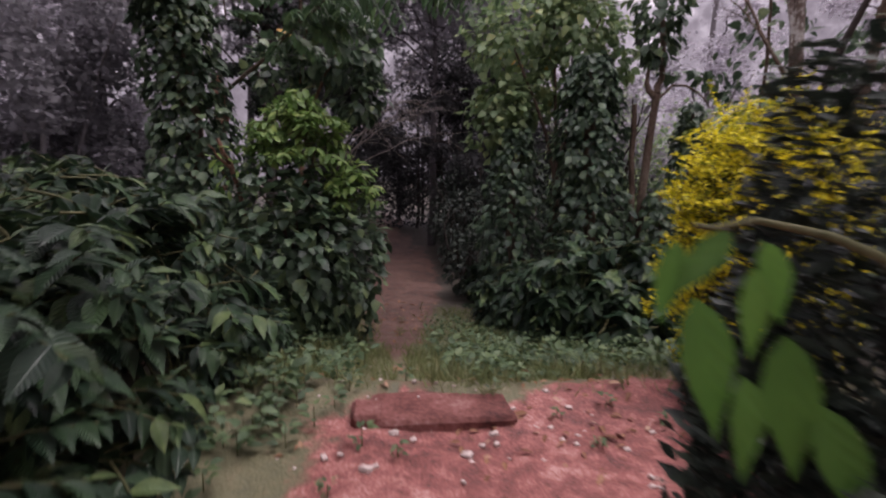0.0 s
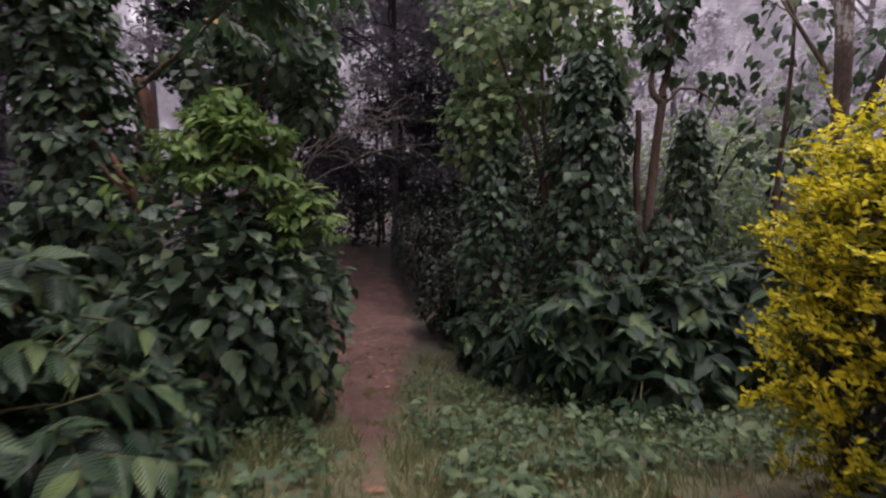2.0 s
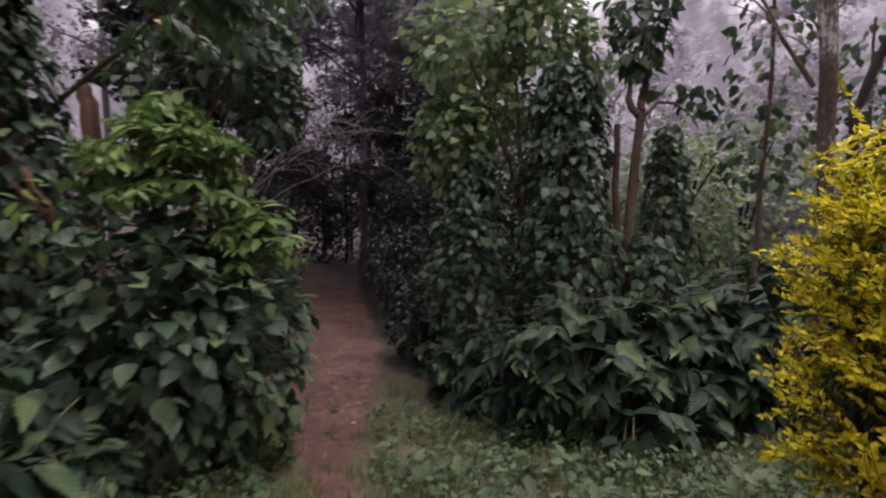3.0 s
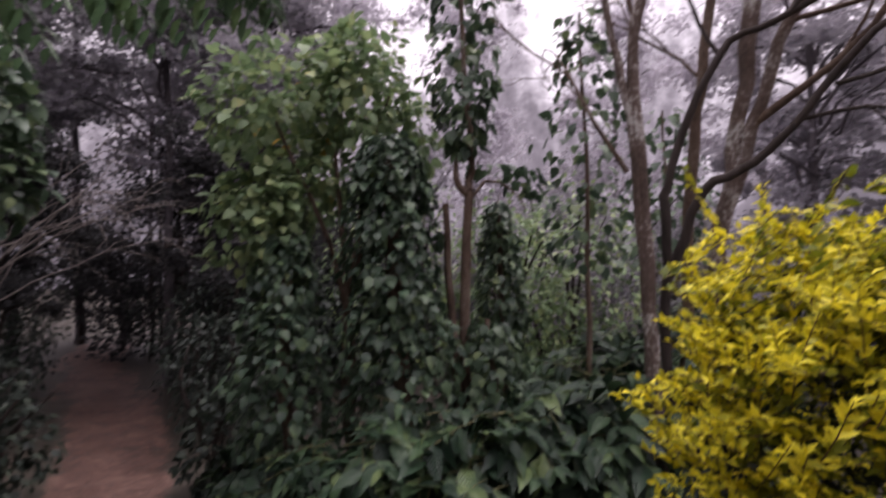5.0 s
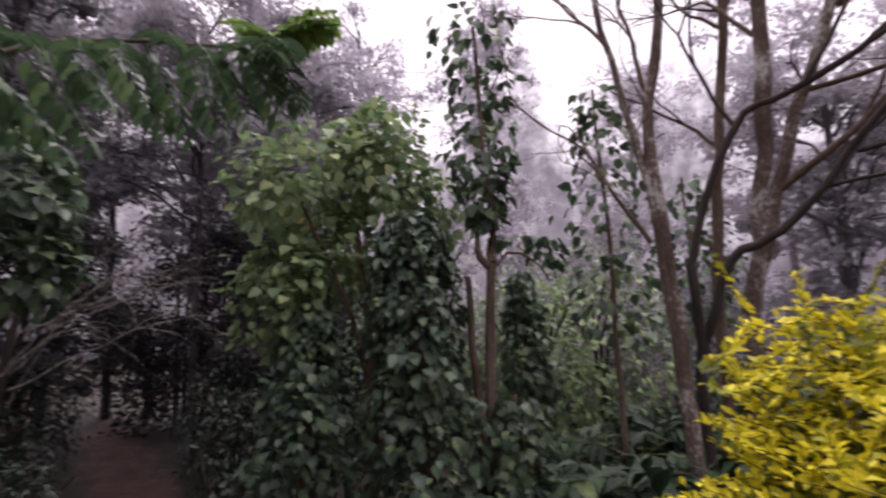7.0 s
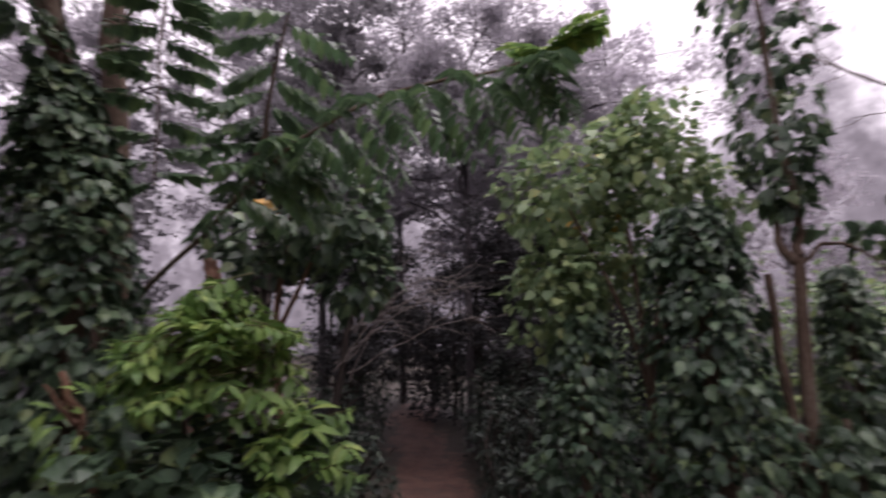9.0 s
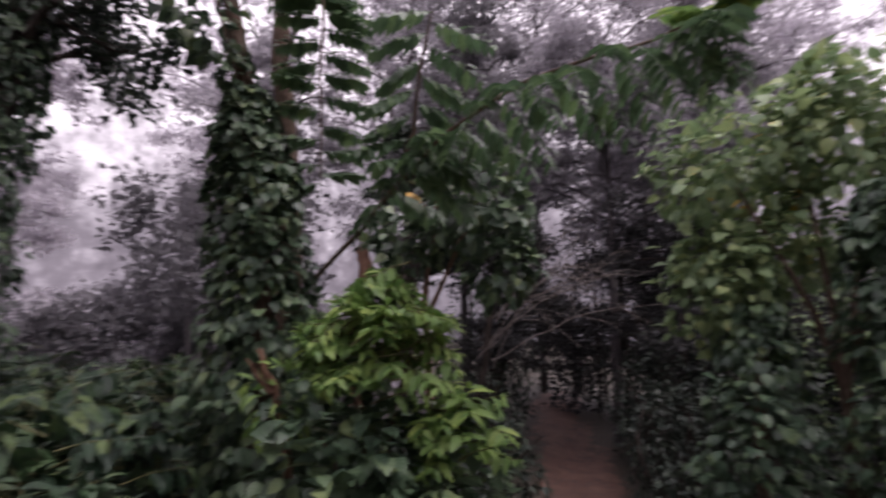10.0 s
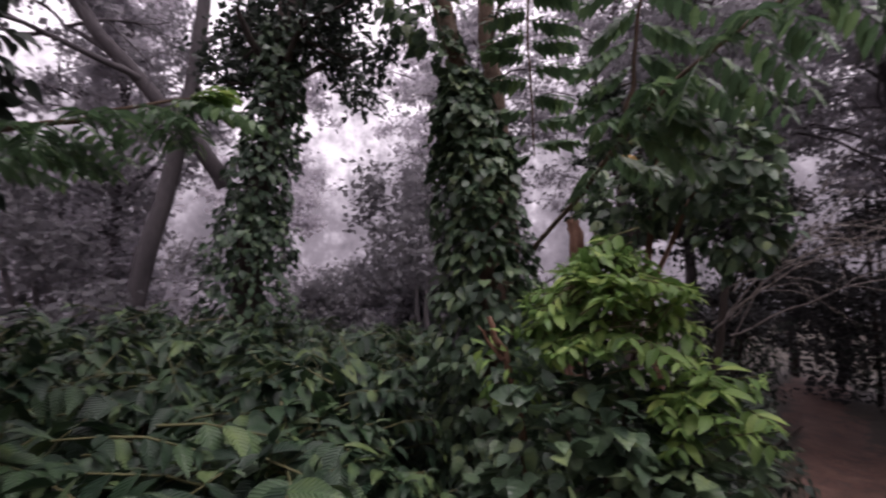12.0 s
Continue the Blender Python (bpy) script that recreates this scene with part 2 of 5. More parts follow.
def part(name, mesh, material, parent, label="", kind=""):
    """Links a mesh, given in world metres, as one part under a thing or part."""
    if isinstance(mesh, bmesh.types.BMesh):
        me = bpy.data.meshes.new(name); mesh.to_mesh(me); mesh.free(); mesh = me
    if material and not mesh.materials:
        mesh.materials.append(material)
    ob = new(name, mesh)
    if parent is not None:
        ob.parent = parent
        ob.matrix_parent_inverse = Matrix.Translation(parent_place(parent)).inverted()
    return tagged(ob, label, "", "", kind)


def parent_place(ob):
    """Where the space of a thing's parts begins: at the thing; parts themselves lie in the world's metres."""
    return Vector(ob.location) if ob.type == "EMPTY" else Vector((0, 0, 0))


def join(pieces):
    """(V, F, UV) pieces into one."""
    V, F, U, k = [], [], [], 0
    for v, f, u in pieces:
        V.append(v); F.append(f + k); U.append(u); k += len(v)
    return np.concatenate(V), np.concatenate(F), np.concatenate(U)


def tube(pts, radii, sides=7, rough=0.0):
    """A round limb along a line, with a bumpy skin where rough > 0."""
    pts, radii = np.asarray(pts, float), np.asarray(radii, float)
    d = unit(np.gradient(pts, axis=0))
    ref = np.where(np.abs(d[:, 2:3]) > 0.9, np.array([[1.0, 0, 0]]), np.array([[0, 0, 1.0]]))
    a = unit(np.cross(d, ref)); b = np.cross(d, a)
    for i in range(1, len(a)):
        a[i] = unit(a[i - 1] - d[i] * np.dot(a[i - 1], d[i])); b[i] = np.cross(d[i], a[i])
    th = np.linspace(0, 2 * np.pi, sides, endpoint=False)
    r = radii[:, None] * (1 + rough * RNG.normal(size=(len(pts), sides)))
    V = pts[:, None] + r[..., None] * (np.cos(th)[None, :, None] * a[:, None] + np.sin(th)[None, :, None] * b[:, None])
    k, i, j = len(pts), np.arange(len(pts) - 1)[:, None], np.arange(sides)[None]
    j2 = (j + 1) % sides
    F = np.stack([i * sides + j + 0 * i, i * sides + j2, (i + 1) * sides + j2, (i + 1) * sides + j], -1).reshape(-1, 4)
    cap = np.array([[0, 1, 2, 3]]) if sides >= 4 else np.zeros((0, 4), int)
    U = np.stack(np.broadcast_arrays(th[None] / 6.283, np.linspace(0, 1, k)[:, None]), -1).reshape(-1, 2)
    return V.reshape(-1, 3), F, U


def bend(points, n=12, wobble=0.0):
    """A smooth line through a few points."""
    p = np.asarray(points, float)
    t = np.linspace(0, len(p) - 1, n)
    i = np.clip(t.astype(int), 0, len(p) - 2); f = (t - i)[:, None]
    p0, p1, p2, p3 = p[np.maximum(i - 1, 0)], p[i], p[i + 1], p[np.minimum(i + 2, len(p) - 1)]
    q = 0.5 * (2 * p1 + (p2 - p0) * f + (2 * p0 - 5 * p1 + 4 * p2 - p3) * f**2 + (3 * p1 - p0 - 3 * p2 + p3) * f**3)
    return q + wobble * RNG.normal(size=q.shape)


def branching(start, way, length, radius, depth, spread=0.6, rise=0.15, kids=3, out=None, ends=None):
    """Limbs that fork into ever thinner ones. Returns tubes and the tips' places and directions."""
    out, ends = ([] if out is None else out), ([] if ends is None else ends)
    n = 6
    pts, d = [np.array(start, float)], unit(np.array(way, float))
    for _ in range(n):
        d = unit(d + RNG.normal(size=3) * 0.13 + np.array([0, 0, rise * 0.25]))
        pts.append(pts[-1] + d * length / n)
    pts = np.array(pts)
    out.append(tube(pts, np.linspace(radius, radius * (0.55 if depth else 0.25), n + 1), 7 if radius > 0.03 else 5, 0.06 if radius > 0.03 else 0.0))
    if depth == 0:
        ends.append((pts[-1], d))
        return out, ends
    for k in range(kids):
        s = int(RNG.integers(2, n + 1)) if k < kids - 1 else n
        e = unit(d + RNG.normal(size=3) * spread + np.array([0, 0, rise]))
        branching(pts[s], e, length * RNG.uniform(0.55, 0.8), radius * RNG.uniform(0.42, 0.58), depth - 1, spread, rise, kids, out, ends)
    return out, ends


# ---------------------------------------------------------------- leaves
def leaf_shape(rows, wide, profile, fold=0.25, droop=0.25, wave=0.0):
    """A leaf of length 1 along +y, face +z: two halves folded at the midrib, tip bent down."""
    u = np.linspace(0, 1, rows + 1)
    w = wide * np.interp(u, *profile) / 2
    w = np.maximum(w, 0.004)
    z = -droop * u**2
    V, U = [], []
    for k, (uu, ww, zz) in enumerate(zip(u, w, z)):
        ripple = wave * (-1) ** k
        V += [(-ww, uu, zz + fold * ww + ripple), (0, uu, zz), (ww, uu, zz + fold * ww + ripple)]
        U += [(0.5 - 0.5 * ww / (wide / 2), uu), (0.5, uu), (0.5 + 0.5 * ww / (wide / 2), uu)]
    F = []
    for i in range(rows):
        a = 3 * i
        F += [(a, a + 1, a + 4, a + 3), (a + 1, a + 2, a + 5, a + 4)]
    return np.array(V), np.array(F), np.array(U)


OVATE = ((0, 0.12, 0.35, 0.6, 0.85, 1.0), (0.06, 0.55, 1.0, 0.85, 0.32, 0.0))
HEART = ((0, 0.08, 0.3, 0.6, 0.85, 1.0), (0.35, 0.85, 1.0, 0.78, 0.28, 0.0))
LANCE = ((0, 0.2, 0.45, 0.75, 1.0), (0.1, 0.75, 1.0, 0.6, 0.0))
L_COFFEE = leaf_shape(7, 0.50, OVATE, 0.30, 0.32, 0.006)
L_COFFEE_FAR = leaf_shape(3, 0.50, OVATE, 0.30, 0.32)
L_PEPPER = leaf_shape(5, 0.82, HEART, 0.25, 0.18)
L_PEPPER_FAR = leaf_shape(3, 0.82, HEART, 0.25, 0.18)
L_SMALL = leaf_shape(2, 0.5, ((0, 0.45, 1), (0.2, 1, 0)), 0.3, 0.2)
L_LEAFLET = leaf_shape(3, 0.48, LANCE, 0.3, 0.25)
L_LONG = leaf_shape(8, 0.48, LANCE, 0.25, 0.55, 0.01)
L_TINY = (np.array([(0, 0, 0), (0.3, 0.5, 0.06), (0, 1, -0.1), (-0.3, 0.5, 0.06)]), np.array([(0, 1, 2, 3)]), np.array([(0.5, 0), (1, 0.5), (0.5, 1), (0, 0.5)]))
L_BLADE = (np.array([(-0.03, 0, 0), (0.03, 0, 0), (0.012, 0.95, -0.25), (-0.012, 0.95, -0.25)]), np.array([(0, 1, 2, 3)]), np.array([(0.4, 0), (0.6, 0), (0.55, 1), (0.45, 1)]))


def frames_of(T, N):
    y = unit(T)
    z = unit(N - y * np.sum(N * y, -1, keepdims=True))
    return np.stack([np.cross(y, z), y, z], -1)


def leaf_cloud(shape, P, T, N, S):
    V, F, U = shape
    B = frames_of(T, N) * S[:, None, None]
    W = np.einsum("nij,vj->nvi", B, V) + P[:, None]
    k = len(V)
    return W.reshape(-1, 3), (F[None] + (np.arange(len(P)) * k)[:, None, None]).reshape(-1, F.shape[1]), np.tile(U, (len(P), 1))


MIDDLE = np.array([0.1, 1.9, 1.1])      # the clearing by the step: leaves nearest to it are single pieces
LEAF_MESHES = {}


def foliage(owner, shape, material, P, T, N, S, singles=0, name="foliage", label="", far=None):
    """Leaves of one plant: the nearest ones single, the rest joined."""
    P, T, N, S = (np.asarray(v, float) for v in (P, T, N, S))
    order = np.argsort(np.linalg.norm(P - MIDDLE, axis=1))
    near, rest = order[:singles], order[singles:]
    if singles:
        key = (id(shape), material.name)
        if key not in LEAF_MESHES:
            LEAF_MESHES[key] = quad_mesh("leaf", *shape)
            LEAF_MESHES[key].materials.append(material)
        me, B = LEAF_MESHES[key], frames_of(T[near], N[near])
        base = Matrix.Translation(parent_place(owner)).inverted()
        for i, b in zip(near, B):
            ob = new("leaf", me)
            ob.parent = owner
            m = Matrix(b.tolist()).to_4x4()
            ob.matrix_basis = base @ Matrix.Translation(P[i]) @ m @ Matrix.Scale(S[i], 4)
    if len(rest):
        part(name, quad_mesh(name, *leaf_cloud(far or shape, P[rest], T[rest], N[rest], S[rest])), material, owner, label, "stuff")


def clump(n):
    """Offsets inside a loose ball."""
    return unit(RNG.normal(size=(n, 3))) * (RNG.uniform(0, 1, n) ** 0.34 * 1.55 * RNG.normal(1.0, 0.22, n))[:, None]


def jitter(n, s):
    return RNG.normal(size=(n, 3)) * s


UP = np.array([0, 0, 1.0])


def lumpy(P, scale, seed):
    return np.array([noise.noise(Vector(p * scale) + Vector((seed, seed * 2.3, 0))) for p in P])


def vine_column(n, axis, radius, size, seed, droop=1.0):
    """Leaves that hang like shingles on a column. axis: points from foot to top; radius: at those points."""
    axis = np.asarray(axis, float)
    t = RNG.uniform(0, 1, n) * (len(axis) - 1)
    i = np.minimum(t.astype(int), len(axis) - 2); f = (t - i)[:, None]
    c = axis[i] * (1 - f) + axis[i + 1] * f
    r = np.interp(t, np.arange(len(axis)), radius)
    th = RNG.uniform(0, 2 * np.pi, n)
    o = np.stack([np.cos(th), np.sin(th), np.zeros(n)], -1)
    q = c + o * r[:, None]
    k = 1 + 0.42 * lumpy(q, 2.6, seed) + 0.26 * lumpy(q, 6.0, seed + 5)
    depth = np.where(RNG.uniform(size=n) < 0.7, RNG.normal(1.0, 0.07, n), RNG.uniform(0.45, 0.95, n))
    P = c + o * (r * k * depth)[:, None]
    T = unit(o * RNG.uniform(0.35, 1.1, n)[:, None] - UP * droop * RNG.uniform(0.45, 1.15, n)[:, None] + jitter(n, 0.32))
    N = unit(o * 0.5 + UP * 0.95 + jitter(n, 0.3))
    return P, T, N, size * RNG.uniform(0.55, 1.3, n)


def dome(n, centre, radii, size, seed, low=-0.35, droop=0.7, rag=1.0):
    """Leaves over a lumpy mound."""
    d = unit(RNG.normal(size=(n * 2, 3)))
    d = d[d[:, 2] > low][:n]; n = len(d)
    k = 1 + rag * (0.32 * lumpy(d * max(radii), 2.4, seed) + 0.16 * lumpy(d * max(radii), 6.0, seed + 3))
    depth = np.where(RNG.uniform(size=n) < 0.72, RNG.normal(1.0, 0.06, n), RNG.uniform(0.4, 0.95, n))
    P = np.asarray(centre) + d * np.asarray(radii) * (k * depth)[:, None]
    T = unit(d * 0.8 - UP * droop * RNG.uniform(0.4, 1.1, n)[:, None] + jitter(n, 0.42))
    N = unit(d * 0.5 + UP * 0.95 + jitter(n, 0.35))
    return P, T, N, size * RNG.uniform(0.6, 1.25, n)


def shoots(n, centre, radii, size, seed, pairs=4, low=-0.25, step=0.42):
    """Side shoots that arch out of a mound, with leaves in pairs along them. Returns leaves and the twigs."""
    d = unit(RNG.normal(size=(n * 3, 3)))
    d = d[d[:, 2] > low][:n]; n = len(d)
    k = 1 + 0.30 * lumpy(d * max(radii), 2.2, seed)
    k = k * np.where(RNG.uniform(size=n) < 0.75, 1.0, RNG.uniform(0.55, 0.9, n))
    R = np.asarray(radii)
    tip = np.asarray(centre) + d * R * k[:, None]
    way = unit(d * np.array([1, 1, 0.45]) + jitter(n, 0.28))
    P, T, N, S, twigs = [], [], [], [], []
    for j in range(n):
        s = size * RNG.uniform(0.75, 1.2)
        side = unit(np.cross(way[j], UP) + RNG.normal(size=3) * 0.15)
        line = []
        for m in range(pairs):
            back = (pairs - 1 - m) * s * step
            p = tip[j] - way[j] * back - UP * (0.06 * s * (m**1.5))
            line.append(p)
            grow = (0.62 if m == pairs - 1 else 1.0) * RNG.uniform(0.85, 1.12)
            for sg in (-1, 1):
                P.append(p)
                T.append(side * sg * 0.8 + way[j] * 0.55 - UP * RNG.uniform(0.05, 0.75))
                N.append(UP + way[j] * 0.3 + RNG.normal(size=3) * 0.22)
                S.append(s * grow)
        P.append(line[-1]); T.append(way[j] + UP * 0.15); N.append(UP + way[j] * -0.3); S.append(s * 0.5)
        twigs.append(tube(np.array([tip[j] - way[j] * s * step * pairs * 1.3, line[0], line[-1]]), [0.006, 0.005, 0.003], 4))
    return (np.array(P), np.array(T), np.array(N), np.array(S)), join(twigs)


# ---------------------------------------------------------------- ground
def ground_height(x, y):
    x, y = np.asarray(x, float), np.asarray(y, float)
    z = np.interp(y, [-60, -4, 0, 1.6, 2.34, 2.72, 3.3, 4.0, 5.0, 6.0, 8.0, 12.0, 16.0, 30, 120], [0.6, 0.05, -0.12, -0.24, -0.30, -0.22, -0.42, -0.64, -0.85, -0.97, -1.05, -1.05, -0.95, -0.5, 0.5])
    side = np.clip((np.abs(x) - 0.9) / 3, 0, 1)
    z = z + side * np.interp(y, [0, 3, 6, 12, 30], [0.02, 0.12, 0.30, 0.40, 0.2])
    return z


def earth_at(x, y):
    return float(ground_height(x, y))


def path_middle(y):
    return np.interp(y, [2.4, 3.5, 5.5, 7.5, 9.5, 12, 16], [-0.12, -0.30, -0.50, -0.58, -0.62, -1.0, -2.0])


def build_ground():
    near_x, near_y = np.arange(-4, 4.01, 0.06), np.arange(-1.0, 9.01, 0.06)
    far = np.array([5, 6.5, 8.5, 11, 15, 20, 30, 50, 90, 200, 500])
    xs = np.concatenate([-far[::-1], near_x, far]); ys = np.concatenate([-far[::-1] + 3, near_y, far + 5.5])
    X, Y = np.meshgrid(xs, ys)
    Z = ground_height(X, Y)
    P = np.stack([X, Y, Z], -1).reshape(-1, 3)
    Z = P[:, 2] + 0.05 * lumpy(P * [1, 1, 0], 1.3, 1) + 0.022 * lumpy(P * [1, 1, 0], 5, 2) + 0.010 * lumpy(P * [1, 1, 0], 14, 3)
    P[:, 2] = Z
    slab = (np.abs(P[:, 0] + 0.02) < 0.36) & (P[:, 1] > 2.36) & (P[:, 1] < 2.62)
    P[slab, 2] = np.minimum(P[slab, 2], -0.27)
    nx = len(xs)
    i, j = np.arange(len(ys) - 1)[:, None], np.arange(nx - 1)[None]
    F = np.stack([i * nx + j, i * nx + j + 1, (i + 1) * nx + j + 1, (i + 1) * nx + j], -1).reshape(-1, 4)
    me = quad_mesh("ground", P, F)
    x, y = P[:, 0], P[:, 1]
    front = np.clip((2.62 + 0.7 * np.clip(x - 0.3, 0, 1.0) - y) / 0.3, 0, 1) * np.clip((x + 0.85 + 0.8 * np.clip(1.6 - y, 0, 2.5)) / 0.5, 0, 1) * np.clip((1.7 + 0.8 * np.clip(1.6 - y, 0, 2.5) - x) / 0.5, 0, 1) * np.clip((y + 5) / 2, 0, 1)
    wide = np.interp(y, [2.4, 3.0, 4.2, 5.2, 6, 8, 12], [0.12, 0.03, 0.02, 0.10, 0.30, 0.44, 0.5])
    way = np.clip(1.0 - (np.abs(x - path_middle(y)) - wide) / 0.26, 0, 1) * np.interp(y, [2.6, 3.0, 3.6, 4.6, 5.2, 16.5, 18.5], [0.8, 0.40, 0.45, 0.65, 0.85, 0.85, 0.0])
    mat = me.attributes.new("soil", "FLOAT", "POINT")
    mat.data.foreach_set("value", np.maximum(front, way).astype(np.float32))
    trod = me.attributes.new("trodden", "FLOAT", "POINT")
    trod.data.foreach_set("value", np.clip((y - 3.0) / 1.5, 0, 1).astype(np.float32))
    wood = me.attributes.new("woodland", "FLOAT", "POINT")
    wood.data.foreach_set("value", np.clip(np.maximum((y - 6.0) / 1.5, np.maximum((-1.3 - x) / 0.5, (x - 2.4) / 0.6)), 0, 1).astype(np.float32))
    ob = new("ground", me)
    me.materials.append(EARTH)
    tagged(ob, "damp red earth path through short grass and weeds", "ground", "", "structure")


build_ground()


def rounded_block(size, seed, cuts=5, chip=0.008):
    bm = bmesh.new()
    bmesh.ops.create_cube(bm, size=1.0)
    bmesh.ops.scale(bm, vec=size, verts=bm.verts)
    bmesh.ops.subdivide_edges(bm, edges=bm.edges, cuts=cuts, use_grid_fill=True)
    bmesh.ops.bevel(bm, geom=[e for e in bm.edges if len(e.link_faces) == 2 and e.calc_face_angle() > 0.5], offset=0.015, segments=2, affect="EDGES")
    for v in bm.verts:
        v.co += Vector(noise.noise_vector(v.co * 9 + Vector((seed, 0, 0)))) * chip
    for f in bm.faces:
        f.smooth = True
    return bm


def build_step():
    step = thing("garden_step", (-0.08, 2.5, -0.3), "low worn concrete step stained with red mud", "step")
    for name, at, size, seed in (("slab", (-0.0, 2.50, -0.292), (0.78, 0.36, 0.10), 1), ("end_block", (-0.385, 2.45, -0.280), (0.15, 0.22, 0.125), 4)):
        bm = rounded_block(size, seed)
        bmesh.ops.translate(bm, vec=at, verts=bm.verts)
        bmesh.ops.rotate(bm, cent=(0, 2.5, 0), matrix=Matrix.Rotation(0.12, 3, "Z"), verts=bm.verts)
        part(name, bm, BRICK, step)


build_step()


# ---------------------------------------------------------------- plants
def coffee_bush(x, y, radii, n, top, singles=0, label="", size=0.17):
    z0 = earth_at(x, y)
    cz = top - radii[2]
    ob = thing("coffee_bush", (x, y, z0), label or "dark glossy coffee bush with ribbed drooping leaves", "bush", "coffee bushes")
    for k in range(4):
        a = RNG.uniform(0, 6.28)
        part("stem", quad_mesh("stem", *tube(bend([(x, y, z0 - 0.05), (x + 0.1 * math.cos(a), y + 0.1 * math.sin(a), (z0 + cz) / 2), (x + 0.35 * radii[0] * math.cos(a), y + 0.35 * radii[1] * math.sin(a), cz + 0.4 * radii[2])], 7, 0.01), np.linspace(0.022, 0.008, 7), 6)), BARK, ob)
    leaves, twigs = shoots(n, (x, y, cz), radii, size, x * 3.1 + y, low=-0.75 if cz - z0 > 0.3 else -0.3)
    part("brushwood", quad_mesh("brushwood", *twigs), STEM, ob, "", "stuff")
    foliage(ob, L_COFFEE, COFFEE, *leaves, singles=singles, far=L_COFFEE if y < 3.9 and x > -3.2 else L_COFFEE_FAR)
    return ob


def vine_pillar(name, label, axis, radius, n, size, material, trunk_r, singles=0, trunk_top=None, category="tree"):
    axis = np.asarray(axis, float)
    foot = axis[0].copy(); foot[2] = earth_at(foot[0], foot[1])
    ob = thing(name, foot, label, category)
    line = [foot - UP * 0.05] + list(axis[1:]) + ([trunk_top] if trunk_top is not None else [])
    part("trunk", quad_mesh("trunk", *tube(bend(line, 14, 0.01), np.linspace(trunk_r, trunk_r * 0.6, 14), 10, 0.05)), BARK, ob)
    foliage(ob, L_PEPPER, material, *vine_column(n, axis, radius, size, foot[0] * 2 + 1), singles=singles, far=L_PEPPER_FAR)
    return ob


def frond(base, way, length, pairs, leaflet, hang=0.7):
    """A feathered leaf: a midrib and leaflets in pairs that hang from it."""
    base, way = np.asarray(base, float), unit(np.asarray(way, float))
    u = np.linspace(0, 1, 8)
    line = base + way * length * u[:, None] - UP * (0.22 * length * u**2)[:, None]
    t = np.linspace(0.12, 0.98, pairs)
    P = np.stack([np.interp(t, u, line[:, k]) for k in range(3)], -1)
    side = unit(np.cross(way, UP) + 1e-6)
    Pq, T, N, S = [], [], [], []
    for p, tt in zip(P, t):
        for sg in (-1, 1):
            Pq.append(p); T.append(side * sg + way * 0.35 - UP * hang * RNG.uniform(0.2, 1.5)); N.append(UP + side * sg * 0.7 + RNG.normal(size=3) * 0.1)
            S.append(leaflet * (0.65 + 0.6 * math.sin(3.1 * min(tt, 0.97))) * RNG.uniform(0.85, 1.1))
    rib = tube(line, np.linspace(0.006, 0.002, 8), 4)
    return join([rib, leaf_cloud(L_LEAFLET, np.array(Pq), np.array(T), np.array(N), np.array(S))])


def misty_tree(x, y, height, crown, n, leaf_mat, bark, size, label, r=0.16, clumps=26, lean=(0, 0), crown_low=0.45, group="tall trees", name="tall_tree", tight=0.20):
    """A tall slender tree: limbs that fork, and a ragged crown of leafy pads with gaps between."""
    z0 = earth_at(x, y)
    ob = thing(name, (x, y, z0), label, "tree", group)
    top = np.array([x + lean[0], y + lean[1], z0 + height])
    foot = np.array([x, y, z0 - 0.1])
    line = bend([foot, foot * 0.6 + top * 0.4 + RNG.normal(size=3) * 0.15, top], 12, 0.02)
    part("trunk", quad_mesh("trunk", *tube(line, np.linspace(r, r * 0.3, 12), 9, 0.04)), bark, ob)
    c = []
    for k in range(clumps):
        f = crown_low + (1 - crown_low) * RNG.uniform() ** 0.85
        p = foot * (1 - f) + top * f
        out_r = crown * (1.15 - 0.6 * abs(f - 0.65) / 0.35) * RNG.uniform(0.25, 1.0)
        a = RNG.uniform(0, 6.28)
        q = p + np.array([math.cos(a) * out_r, math.sin(a) * out_r, RNG.uniform(-0.1, 0.5) * crown * 0.6])
        limb = bend([p - UP * 0.5, p * 0.5 + q * 0.5 + UP * 0.1, q], 6, 0.05)
        pieces = [tube(limb, np.linspace(r * 0.3, 0.015, 6), 5)]
        for j in range(3):
            e = limb[3 + j % 3] + RNG.normal(size=3) * crown * np.array([0.24, 0.24, 0.14])
            pieces.append(tube(bend([limb[2 + j % 3], limb[3 + j % 3] * 0.5 + e * 0.5 + UP * 0.06, e], 4), np.linspace(0.018, 0.006, 4), 4))
            c.append(e)
        c.append(q)
        part("limb", quad_mesh("limb", *join(pieces)), bark, ob)
    c = np.array(c)
    i = RNG.integers(0, len(c), n)
    spread = crown * tight * RNG.uniform(0.45, 1.4, len(c))
    P = c[i] + np.clip(RNG.normal(size=(n, 3)), -1.7, 1.7) * 0.62 * spread[i][:, None] * [1, 1, 0.55]
    T, N = unit(jitter(n, 1.0) * [1, 1, 0.6] - UP * 0.3), unit(jitter(n, 0.8) + UP * 0.6)
    foliage(ob, L_TINY, leaf_mat, P, T, N, size * RNG.uniform(0.5, 1.3, n), name="crown")
    return ob


